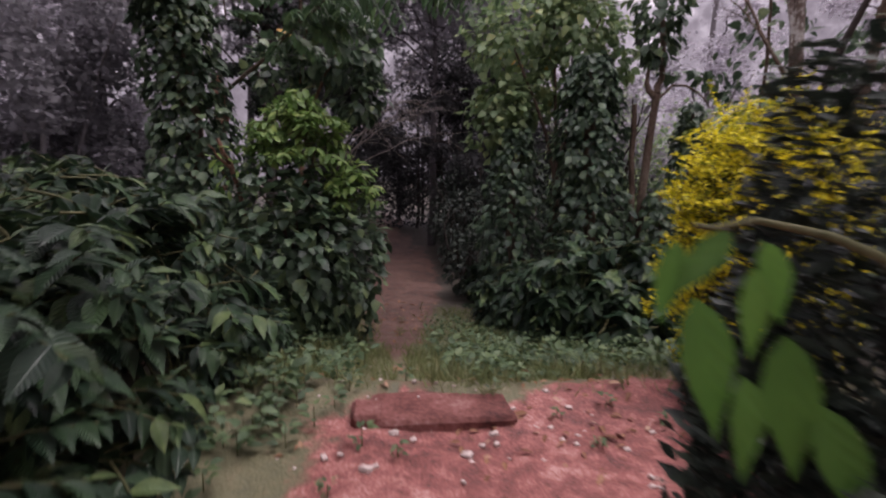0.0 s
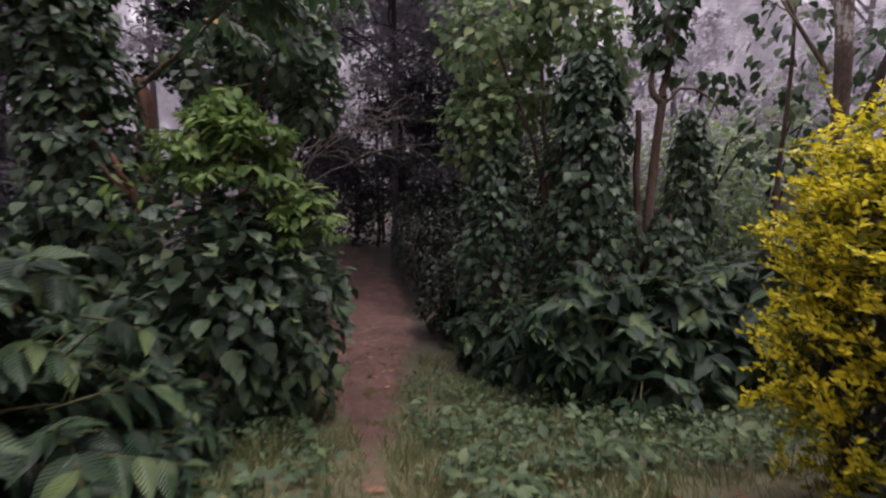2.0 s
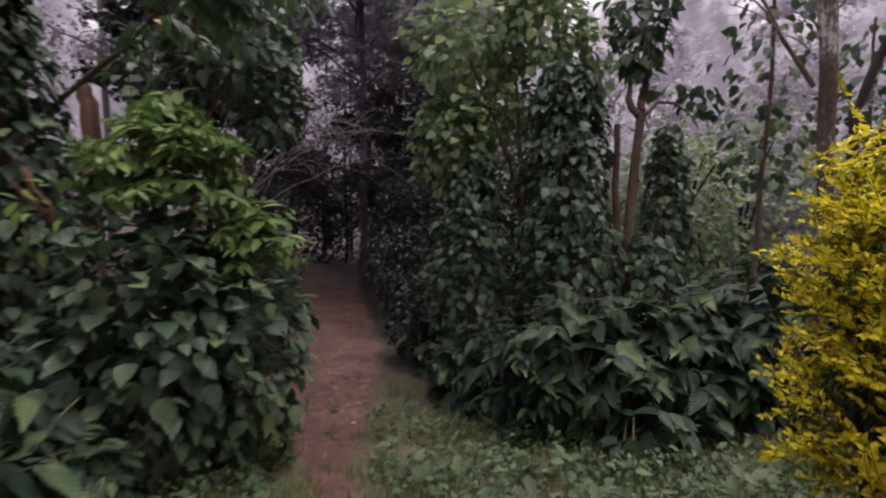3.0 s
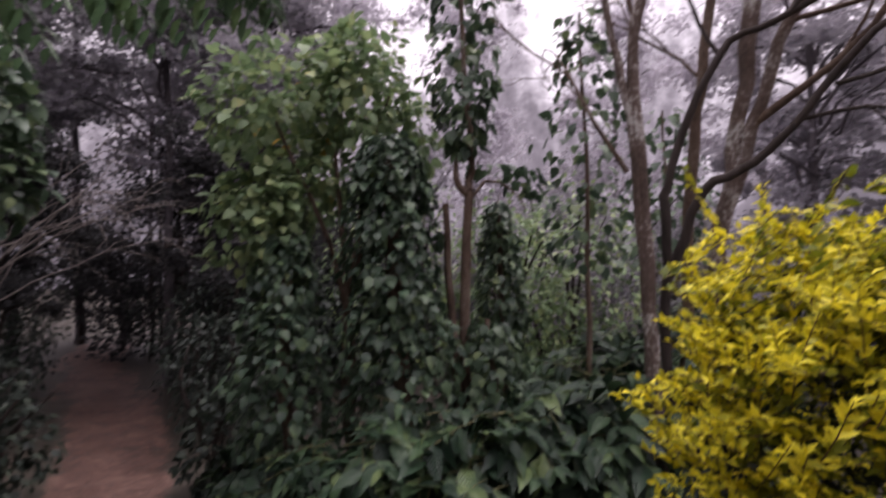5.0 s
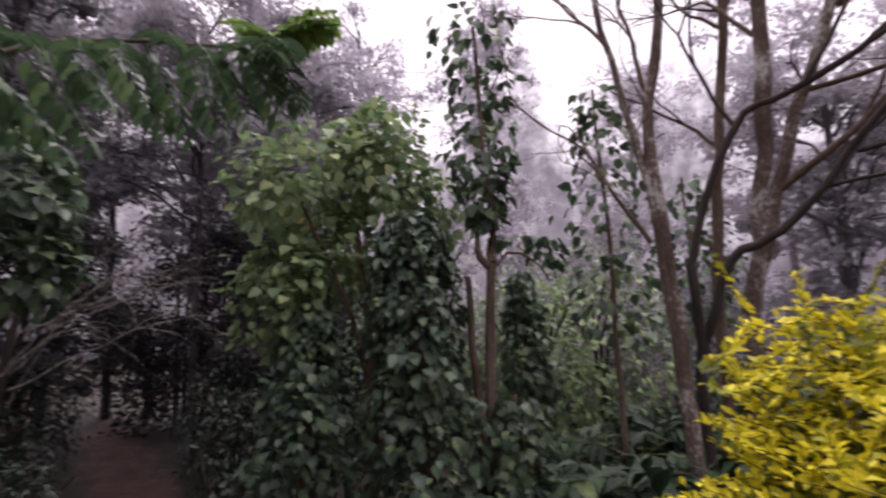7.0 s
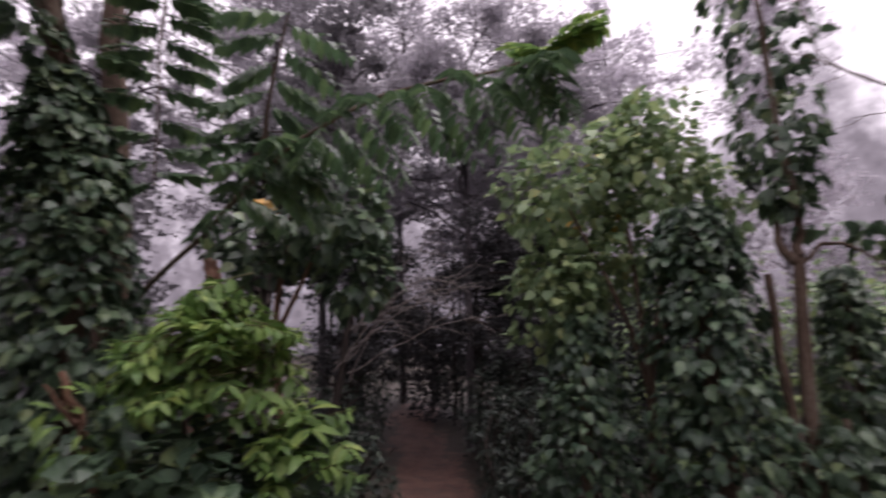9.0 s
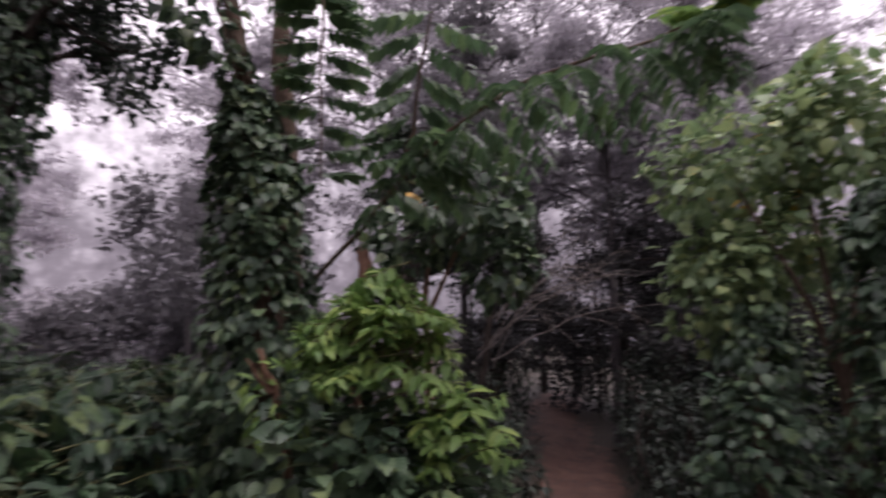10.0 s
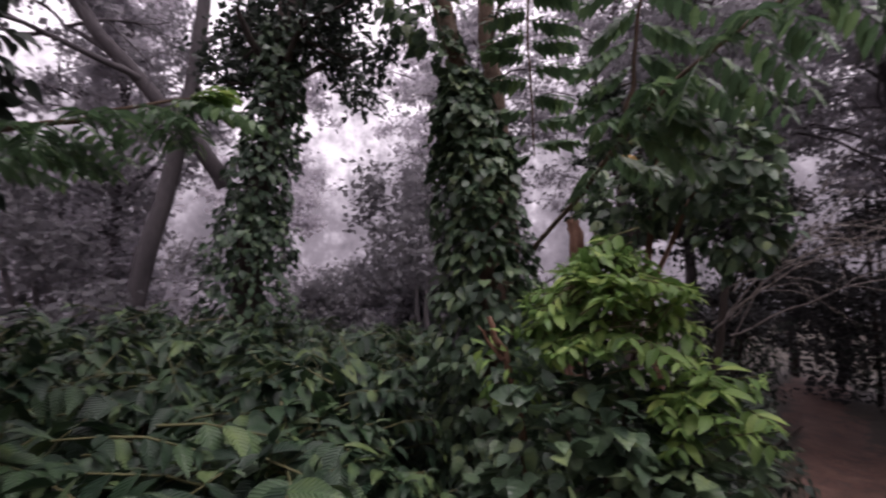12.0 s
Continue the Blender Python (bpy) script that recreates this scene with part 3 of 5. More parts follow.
# coffee beside the step and in the field
GLOSSY = "glossy dark green coffee bush with large ribbed leaves beside the path"
coffee_bush(-1.78, 2.78, (0.72, 0.82, 0.95), 220, 0.95, 150, GLOSSY, 0.16)
coffee_bush(-1.5, 1.6, (0.6, 0.62, 0.9), 160, 0.93, 110, GLOSSY, 0.15)
coffee_bush(-1.22, 1.02, (0.42, 0.42, 0.7), 80, 1.02, 110, GLOSSY, 0.15)
coffee_bush(-1.55, 3.75, (0.36, 0.42, 0.5), 70, 0.15, 100, "low coffee bush at the edge of the grass", 0.15)
FIELD = "coffee bush in the dense dark green plantation field"
for x, y, r, top, n, s in ((-2.6, 3.6, 0.85, 1.02, 190, 110), (-2.75, 2.2, 0.85, 1.15, 190, 110), (-3.6, 4.6, 0.9, 1.08, 190, 0), (-3.9, 3.0, 0.95, 1.22, 190, 60), (-4.9, 4.0, 0.95, 1.22, 170, 0), (-4.7, 5.6, 0.95, 1.05, 170, 0), (-5.6, 2.6, 0.95, 1.28, 170, 0), (-6.0, 5.0, 1.0, 1.12, 150, 0), (-5.6, 6.8, 1.0, 1.0, 150, 0), (-6.8, 3.7, 1.0, 1.25, 150, 0), (-7.2, 6.2, 1.0, 1.05, 150, 0), (-3.4, 6.2, 0.9, 0.85, 150, 0), (-4.3, 7.6, 1.0, 0.85, 150, 0), (-6.6, 8.0, 1.1, 0.95, 150, 0), (-8.3, 4.8, 1.1, 1.15, 130, 0), (-8.4, 7.2, 1.1, 1.05, 130, 0), (-2.6, 7.4, 0.8, 0.55, 120, 0), (-3.0, 0.9, 0.8, 1.0, 120, 0)):
    coffee_bush(x, y, (r, r, 0.95), n, top, s, FIELD, 0.18)
# coffee to the other side of the path
for x, y, r, top, n, s in ((1.42, 5.35, 0.60, 0.32, 130, 120), (2.05, 5.05, 0.68, 0.38, 135, 120), (2.9, 5.1, 0.72, 0.45, 120, 40), (0.98, 6.3, 0.50, -0.12, 90, 40), (0.82, 7.5, 0.5, -0.28, 70, 0), (1.7, 4.55, 0.36, -0.12, 45, 60), (3.4, 5.8, 0.8, 0.45, 120, 0), (4.3, 6.4, 0.9, 0.6, 110, 0), (4.2, 5.0, 0.8, 0.55, 110, 0), (5.4, 6.0, 1.0, 0.8, 110, 0)):
    coffee_bush(x, y, (r, r * 0.9, 0.65), n, top, s, "broad-leaved dark coffee bush under the vines", 0.22)

# pepper vines right of the path
vine_pillar("vine_covered_tree", "tree trunk thickly wrapped in dark pepper vine leaves", [(2.02, 6.55, -0.8), (1.96, 6.55, 0.3), (1.88, 6.5, 1.2), (1.87, 6.5, 2.0), (1.88, 6.5, 2.45)], [0.56, 0.48, 0.36, 0.33, 0.16], 3200, 0.105, PEPPER_DEEP, 0.09, 220)
vine_pillar("vine_covered_stump", "low mound of pepper vine leaves over a stump", [(1.12, 7.1, -0.9), (1.0, 7.1, 0.2), (1.02, 7.1, 0.9), (1.05, 7.1, 1.6)], [0.46, 0.44, 0.34, 0.16], 1700, 0.10, PEPPER_DEEP, 0.07, 60, category="bush")
vine_pillar("vine_covered_stump", "low pepper vine round the foot of the forked tree", [(2.85, 6.35, -0.8), (2.85, 6.35, 0.1), (2.8, 6.4, 0.75)], [0.42, 0.36, 0.15], 700, 0.11, PEPPER, 0.04, 40, category="bush")
vine_pillar("vine_covered_stump", "slim trunk with a ragged pepper vine behind the coffee", [(3.72, 7.5, -0.8), (3.68, 7.5, 0.4), (3.68, 7.5, 1.2), (3.66, 7.5, 2.05)], [0.36, 0.30, 0.24, 0.1], 1100, 0.12, PEPPER, 0.05, 0, category="bush")


def forked_tree():
    foot = np.array([2.62, 6.5, earth_at(2.62, 6.5)])
    ob = thing("forked_tree", foot, "slender forked tree with pepper vine leaves on its upper stem", "tree")
    f = np.array([2.72, 6.55, 2.02])
    pieces = [tube(bend([foot - UP * 0.05, (2.6, 6.5, 0.8), f], 9, 0.006), np.linspace(0.058, 0.045, 9), 9, 0.07),
              tube(bend([f + (0, 0, -0.06), f + (-0.13, 0.02, 0.08), f + (-0.11, 0.05, 0.35)], 6), np.linspace(0.05, 0.02, 6), 7, 0.05),
              tube(bend([f, f + (0.04, 0.03, 0.4), (2.72, 6.6, 3.4), (2.68, 6.6, 4.6)], 10, 0.01), np.linspace(0.045, 0.02, 10), 8, 0.05),
              tube(bend([f + (0, 0, -0.1), f + (0.2, 0, 0.1), f + (0.5, 0, 0.02), f + (0.72, 0.05, -0.15)], 7, 0.01), np.linspace(0.02, 0.008, 7), 6)]
    part("trunk", quad_mesh("trunk", *join(pieces)), BARK, ob)
    a = vine_column(470, [(2.72, 6.6, 2.4), (2.72, 6.6, 3.2), (2.68, 6.6, 4.8)], [0.14, 0.30, 0.34], 0.13, 11)
    b = vine_column(60, [f + (0.1, 0, 0.25), f + (0.55, 0, 0.25), f + (0.85, 0.1, 0.0)], [0.16, 0.22, 0.15], 0.125, 12)
    foliage(ob, L_PEPPER, PEPPER, *(np.concatenate(v) for v in zip(a, b)), singles=150)
    part("side_stem", quad_mesh("side_stem", *tube(bend([(2.5, 6.45, -0.8), (2.45, 6.45, 0.6), (2.42, 6.5, 1.9)], 8, 0.01), np.linspace(0.05, 0.03, 8), 7, 0.05)), BARK, ob)


forked_tree()


def round_shrub_tree():
    ob = thing("round_crowned_tree", (1.65, 7.1, earth_at(1.65, 7.1)), "small round-crowned tree with light green leaves, a few yellowed", "tree")
    limbs = []
    for tip in ((0.9, 7.2, 2.8), (1.5, 7.3, 3.2), (2.1, 7.2, 3.1), (2.3, 7.0, 2.5)):
        limbs.append(tube(bend([(1.65, 7.15, -1.0), (1.6, 7.1, 1.0), tip], 9, 0.02), np.linspace(0.05, 0.012, 9), 6, 0.04))
    part("trunk", quad_mesh("trunk", *join(limbs)), BARK, ob)
    parts = [dome(760, (1.0, 7.4, 2.85), (0.62, 0.55, 0.55), 0.125, 21, -0.8, 0.8, 1.8), dome(850, (1.8, 7.3, 3.1), (0.55, 0.5, 0.62), 0.12, 22, -0.8, 0.8, 1.8), dome(260, (0.85, 7.4, 2.0), (0.4, 0.4, 0.4), 0.13, 23, -0.9, 0.8, 1.8), dome(220, (2.3, 7.25, 2.65), (0.35, 0.35, 0.4), 0.13, 24, -0.9, 0.8, 1.8), dome(120, (1.75, 7.3, 3.5), (0.25, 0.25, 0.3), 0.13, 25, -0.9), dome(480, (0.85, 7.35, 1.75), (0.42, 0.4, 0.62), 0.12, 27, -0.95, 0.9, 1.6), dome(380, (1.45, 7.4, 2.2), (0.4, 0.35, 0.5), 0.12, 28, -0.95, 0.9, 1.6)]
    foliage(ob, L_PEPPER, SHRUB, *(np.concatenate(v) for v in zip(*parts)), singles=60)
    foliage(ob, L_PEPPER, YELLOWED, *dome(9, (1.4, 7.2, 2.6), (0.6, 0.4, 0.5), 0.14, 26, -0.5), singles=9)


round_shrub_tree()

# golden bush
def golden_bush():
    ob = thing("golden_bush", (1.75, 2.95, earth_at(1.75, 2.95)), "bright golden yellow hedge shrub with small leaves in tiers of sprays", "bush")
    c, R = np.array([1.95, 2.94, 0.48]), np.array([0.57, 0.53, 0.85])
    n = 1750
    d = unit(RNG.normal(size=(n * 2, 3))); d = d[d[:, 2] > -0.8][:n]; n = len(d)
    k = (1 + 0.26 * lumpy(d, 2.4, 4) + 0.16 * lumpy(d, 5.0, 9)) * np.sum(np.abs(d) ** 2.6, axis=1) ** (-1 / 2.6) * RNG.uniform(0.82, 1.06, n)
    few = RNG.uniform(size=n) < np.interp(d[:, 2], [-0.6, -0.1, 0.3, 0.7], [0.35, 0.5, 0.75, 1.0])
    d, k = d[few], k[few]; n = len(d)
    tip = c + d * R * k[:, None]
    tip[:, 2] = tip[:, 2] * 0.55 + 0.45 * (np.round((tip[:, 2] + 0.06 * np.sin(5 * tip[:, 0] + 3 * tip[:, 1])) / 0.17) * 0.17)   # sprays lie in loose tiers
    way = unit(d * [1, 1, 0.2] + UP * 0.12 + jitter(n, 0.34))
    bright, green, tw = [[], [], [], []], [[], [], [], []], []
    for j in range(n):
        L = RNG.uniform(0.14, 0.34)
        m = int(L / 0.0115)
        side = unit(np.cross(way[j], UP) + RNG.normal(size=3) * 0.25)
        lift = np.cross(side, way[j])
        turn = RNG.uniform(0, 6.28)
        for q in range(m):
            f = q / m
            p = tip[j] - way[j] * L * (1 - f) + UP * 0.05 * f**2
            a = turn + 2.4 * q
            out = side * math.cos(a) + lift * abs(math.sin(a)) * 0.8
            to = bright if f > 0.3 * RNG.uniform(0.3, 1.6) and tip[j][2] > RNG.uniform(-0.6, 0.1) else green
            to[0].append(p); to[1].append(out + way[j] * RNG.uniform(0.3, 1.0) + UP * 0.15); to[2].append(UP * 0.7 + d[j] * 0.45 + RNG.normal(size=3) * 0.4); to[3].append(RNG.uniform(0.026, 0.046) * (1.1 - 0.3 * f))
        tw.append(tube(np.array([tip[j] - way[j] * L, tip[j] - way[j] * L * 0.5 + UP * 0.012, tip[j] + UP * 0.045]), [0.0022, 0.0018, 0.001], 4))
    part("brushwood", quad_mesh("brushwood", *join(tw)), BARK, ob, "", "stuff")
    for j in range(9):
        a = j * 0.7
        part("stem", quad_mesh("stem", *tube(bend([(1.75, 2.95, -0.35), (1.78 + 0.15 * math.cos(a), 2.97 + 0.15 * math.sin(a), 0.1), c + np.array([0.36 * math.cos(a), 0.36 * math.sin(a), 0.25])], 7, 0.01), np.linspace(0.02, 0.006, 7), 5)), DARKBARK, ob)
    leaf = leaf_shape(2, 0.62, ((0, 0.55, 1), (0.15, 1, 0.1)), 0.3, 0.3)
    foliage(ob, leaf, GOLD, *bright, singles=250)
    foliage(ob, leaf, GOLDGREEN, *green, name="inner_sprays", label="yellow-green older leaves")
    # Inner leaves are dark green, darkened further for shade inside the bush.
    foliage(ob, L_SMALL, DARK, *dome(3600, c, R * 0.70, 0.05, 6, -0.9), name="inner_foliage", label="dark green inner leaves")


golden_bush()

# left of the path
def light_bush():
    ob = thing("light_green_bush", (-1.45, 4.95, earth_at(-1.45, 4.95)), "bush of fresh light green leaves over pepper vine", "bush")
    st = []
    for tip in ((-1.6, 5.0, 1.1), (-1.3, 5.1, 1.2), (-1.0, 5.0, 0.8), (-1.8, 4.9, 0.8)):
        st.append(tube(bend([(-1.45, 4.95, -0.9), (-1.42, 4.95, 0.0), tip], 8, 0.02), np.linspace(0.035, 0.01, 8), 6))
    part("stem", quad_mesh("stem", *join(st)), BARK, ob)
    foliage(ob, L_PEPPER, PEPPER, *(np.concatenate(v) for v in zip(dome(1150, (-1.5, 4.78, 0.18), (0.52, 0.5, 0.85), 0.135, 31, -0.95), dome(800, (-1.05, 5.1, 0.05), (0.46, 0.46, 0.8), 0.12, 32, -0.95))), singles=230, name="vine_foliage", far=L_PEPPER_FAR)
    s1, t1 = shoots(150, (-1.42, 4.95, 1.14), (0.46, 0.42, 0.66), 0.13, 33, 4, -0.1, 0.5)
    s2, t2 = shoots(42, (-0.97, 5.05, 0.72), (0.36, 0.33, 0.40), 0.13, 34, 4, -0.2, 0.5)
    part("brushwood", quad_mesh("brushwood", *join([t1, t2])), STEM, ob, "", "stuff")
    foliage(ob, L_LEAFLET, PALE, *(np.concatenate(v) for v in zip(s1, s2)), singles=160, name="top_foliage", label="fresh light green upper leaves")


light_bush()
vine_pillar("vine_covered_tree", "tall tree trunk wrapped in broad pepper vine leaves", [(-2.62, 5.35, -0.6), (-2.62, 5.35, 0.6), (-2.65, 5.32, 1.6), (-2.75, 5.28, 2.6), (-2.85, 5.25, 3.3)], [0.46, 0.40, 0.34, 0.27, 0.14], 4300, 0.102, PEPPER, 0.10, 250, (-3.2, 5.0, 5.2))


def high_vine():
    ob = thing("climbing_vine", (-2.9, 5.2, 3.25), "hanging clump of vine leaves high on the trunk", "vine")
    part("stem", quad_mesh("stem", *tube(bend([(-2.86, 5.24, 3.2), (-3.1, 5.05, 4.2), (-3.25, 4.9, 4.9)], 8, 0.01), np.linspace(0.02, 0.01, 8), 6)), BARK, ob)
    foliage(ob, L_PEPPER, PEPPER, *vine_column(300, [(-2.86, 5.24, 3.3), (-3.15, 5.0, 3.9), (-3.35, 4.85, 4.9)], [0.12, 0.3, 0.45], 0.12, 81), singles=60)


high_vine()


def broken_stump():
    ob = thing("broken_stump", (-1.88, 4.8, earth_at(-1.88, 4.8)), "splintered reddish broken stem with a few young leaves", "stump")
    part("stem", quad_mesh("stem", *join([tube(bend([(-1.8, 4.85, -0.7), (-1.92, 4.8, 0.6), (-2.02, 4.72, 1.05), (-2.08, 4.69, 1.25)], 10, 0.008), np.linspace(0.028, 0.016, 10), 7, 0.1), tube(bend([(-2.0, 4.72, 1.0), (-2.12, 4.7, 1.1), (-2.16, 4.68, 1.2)], 5, 0.006), np.linspace(0.02, 0.004, 5), 5), tube(bend([(-2.02, 4.72, 1.05), (-2.0, 4.6, 1.12)], 4, 0.004), np.linspace(0.015, 0.004, 4), 5)])), REDWOOD, ob)
    foliage(ob, L_LEAFLET, PALE, *dome(45, (-1.95, 4.72, 0.95), (0.2, 0.2, 0.22), 0.11, 5, -0.8), singles=45)


broken_stump()


def pinnate_tree():
    """A tree beside the vine pillar whose feathered boughs hang over the path."""
    foot = np.array([-3.15, 6.15, earth_at(-3.15, 6.15)])
    ob = thing("feathery_tree", foot, "brown-barked tree with long feathered leaves hanging over the path", "tree")
    part("trunk", quad_mesh("trunk", *tube(bend([foot - UP * 0.1, (-3.05, 6.2, 1.4), (-3.12, 6.15, 3.2), (-3.25, 6.1, 4.2), (-3.1, 6.2, 6.5)], 16, 0.012), np.linspace(0.14, 0.07, 16), 10, 0.06)), BARK, ob)
    lines = [bend([(-3.1, 6.18, 1.5), (-2.35, 5.85, 1.95), (-1.55, 5.5, 2.5), (-1.1, 5.4, 2.8), (-0.5, 5.25, 3.0), (0.15, 5.1, 3.02), (0.5, 5.05, 3.12)], 22, 0.01),
             bend([(-3.2, 6.1, 4.0), (-2.75, 5.8, 4.5), (-2.42, 5.62, 4.3), (-2.40, 5.62, 3.5), (-2.36, 5.62, 2.55)], 16, 0.01),
             bend([(-1.55, 5.5, 2.5), (-1.45, 5.5, 3.1), (-1.3, 5.45, 3.8)], 10, 0.01)]
    boughs = [part("bough", quad_mesh("bough", *tube(line, np.linspace(0.024, 0.007, len(line)), 6, 0.04)), BARK, ob) for line in lines]
    def spray(bough, line, k0, k1, n, length, pairs, leaflet, hang, drop):
        for j in range(n):
            t = k0 + (k1 - k0) * j / max(n - 1, 1)
            p = line[int(t)] * (1 - t % 1) + line[min(int(t) + 1, len(line) - 1)] * (t % 1)
            along = unit(line[min(int(t) + 1, len(line) - 1)] - line[max(int(t) - 1, 0)])
            sg = -1 if j % 2 else 1
            out = np.cross(along, UP + 0.01) if abs(along[2]) < 0.8 else np.array([0.83, 0.56, 0.0])
            w = unit(unit(out) * sg + along * (0.45 if abs(along[2]) < 0.8 else 0.0) - UP * drop + RNG.normal(size=3) * 0.15)
            part("frond", quad_mesh("frond", *frond(p, w, length * RNG.uniform(0.8, 1.15), pairs, leaflet, hang)), FROND, bough)
    spray(boughs[0], lines[0], 6, 20.9, 30, 0.50, 9, 0.16, 0.8, 0.5)
    spray(boughs[1], lines[1], 4, 14.9, 26, 0.44, 8, 0.16, 0.3, -0.05)
    spray(boughs[2], lines[2], 2, 8.9, 12, 0.45, 8, 0.15, 0.5, 0.2)
    for j in range(7):
        a = -0.6 + j * 0.45
        part("frond", quad_mesh("frond", *frond(lines[0][-1], (math.cos(a), math.sin(a) * 0.6, 0.55), 0.42, 9, 0.14, 0.2)), PALE, boughs[0], "fresh light green frond at the tip")


pinnate_tree()


def side_tree():
    """A vine-clad trunk at the edge of the field with one feathered bough."""
    foot = np.array([-3.35, 2.1, earth_at(-3.35, 2.1)])
    ob = thing("feathery_tree", foot, "dark vine-clad tree with a feathered bough and an added shading crown", "tree")
    part("trunk", quad_mesh("trunk", *tube(bend([foot - UP * 0.1, (-3.35, 2.1, 1.5), (-3.4, 2.05, 3.5), (-3.4, 2.0, 5.5)], 12, 0.01), np.linspace(0.11, 0.07, 12), 9, 0.06)), DARKBARK, ob)
    foliage(ob, L_PEPPER, DARK, *vine_column(700, [(-3.36, 2.08, 1.6), (-3.4, 2.05, 2.6), (-3.4, 2.0, 4.6)], [0.2, 0.3, 0.3], 0.13, 71))
    # Unseen limbs and crown overhead, added to shade the near coffee.
    tubes, ends = [], []
    for w in ((0.9, -0.3, 0.5), (0.6, 0.5, 0.6), (-0.7, 0.1, 0.6), (0.3, -0.9, 0.5), (-0.1, 0.7, 0.7)):
        t, e = branching((-3.4, 2.0, RNG.uniform(4.4, 5.2)), w, 1.3, 0.05, 2, 0.6, 0.05, 3)
        tubes += t; ends += e
    for piece in tubes:
        part("limb", quad_mesh("limb", *piece), DARKBARK, ob)
    c = np.array([e[0] for e in ends]); k = RNG.integers(0, len(c), 9000)
    foliage(ob, L_SMALL, DARK, c[k] + clump(9000) * 0.36, unit(jitter(9000, 1) - UP * 0.4), unit(jitter(9000, 0.5) + UP), 0.15 * RNG.uniform(0.6, 1.3, 9000), name="crown")
    line = bend([(-3.4, 2.05, 1.8), (-2.95, 2.3, 2.05), (-2.68, 2.6, 2.15), (-2.57, 3.0, 2.33)], 12, 0.008)
    bough = part("bough", quad_mesh("bough", *tube(line, np.linspace(0.02, 0.006, 12), 6)), BARK, ob)
    for j in range(18):
        t = 3 + 8.5 * j / 17
        p = line[int(min(t, 11))]
        along = unit(line[min(int(t) + 1, 11)] - line[max(int(t) - 1, 0)])
        w = unit(np.cross(along, UP) * (-1 if j % 2 else 1) + along * 0.5 - UP * 0.3 + RNG.normal(size=3) * 0.15)
        part("frond", quad_mesh("frond", *frond(p, w, 0.34, 8, 0.11, 0.6)), FROND, bough)
    for j in range(5):
        a = 0.6 + j * 0.5
        part("frond", quad_mesh("frond", *frond(line[-1], (math.cos(a), math.sin(a), 0.4), 0.22, 7, 0.09, 0.2)), PALE, bough, "fresh light green frond at the tip")


side_tree()


def young_tree():
    """The leafy young tree left of the path with reddish stems and a yellowed leaf."""
    foot = np.array([-1.95, 7.4, earth_at(-1.95, 7.4)])
    ob = thing("young_leafy_tree", foot, "young leafy tree with reddish stems and one yellowed leaf", "tree")
    part("trunk", quad_mesh("trunk", *join([tube(bend([foot - UP * 0.05, (-2.1, 7.4, 1.0), (-2.1, 7.4, 2.0), (-1.95, 7.4, 3.1)], 10, 0.015), np.linspace(0.06, 0.02, 10), 8, 0.05), tube(bend([(-2.08, 7.4, 1.5), (-1.8, 7.35, 2.1), (-1.5, 7.3, 2.6)], 7, 0.015), np.linspace(0.03, 0.012, 7), 6, 0.05)])), REDWOOD, ob)
    foliage(ob, L_PEPPER, PEPPER, *(np.concatenate(v) for v in zip(dome(520, (-1.55, 7.35, 2.65), (0.62, 0.5, 0.55), 0.15, 41, -0.9), dome(260, (-2.35, 7.4, 2.4), (0.42, 0.4, 0.45), 0.14, 42, -0.9), dome(200, (-1.2, 7.3, 2.0), (0.36, 0.36, 0.4), 0.14, 43, -0.9))), singles=60)
    foliage(ob, L_LONG, YELLOWED, [(-2.3, 7.1, 2.85)], [(0.8, -0.2, -0.1)], [(0, -0.5, 1)], [0.3], singles=1)


young_tree()


def dead_brush():
    ob = thing("dead_branches", (-2.0, 9.4, earth_at(-2.0, 9.4)), "bare dry grey branches arching over the path", "branches")
    for k in range(10):
        reach, rise = RNG.uniform(1.0, 2.3), RNG.uniform(0.5, 1.5)
        p0 = np.array([-1.95 + RNG.uniform(-0.2, 0.3), 9.3 + RNG.uniform(-0.3, 0.3), 1.0 + RNG.uniform(-0.3, 0.6)])
        sway = RNG.uniform(-0.35, 0.3)
        line = bend([p0, p0 + (0.3 * reach, sway * 0.3, 0.5 * rise), p0 + (0.65 * reach, sway * 0.7, 0.88 * rise), p0 + (reach, sway, rise * RNG.uniform(0.8, 1.1))], 14, 0.016)
        part("branch", quad_mesh("branch", *tube(line, np.linspace(0.012, 0.003, 14), 5)), TWIG, ob)
        for j in range(4):
            at = int(RNG.integers(4, 12))
            w = unit(line[at + 1] - line[at]) + RNG.normal(size=3) * [0.35, 0.3, 0.35]
            t, _ = branching(line[at], w, RNG.uniform(0.35, 0.75), 0.006, 1, 0.4, -0.25, 2)
            part("branch", quad_mesh("branch", *join(t)), TWIG, ob)
    part("trunk", quad_mesh("trunk", *tube(bend([(-2.1, 9.4, -1.1), (-2.05, 9.35, 0.6), (-1.75, 9.2, 2.1)], 8, 0.02), np.linspace(0.07, 0.04, 8), 8, 0.08)), DARKBARK, ob)


dead_brush()


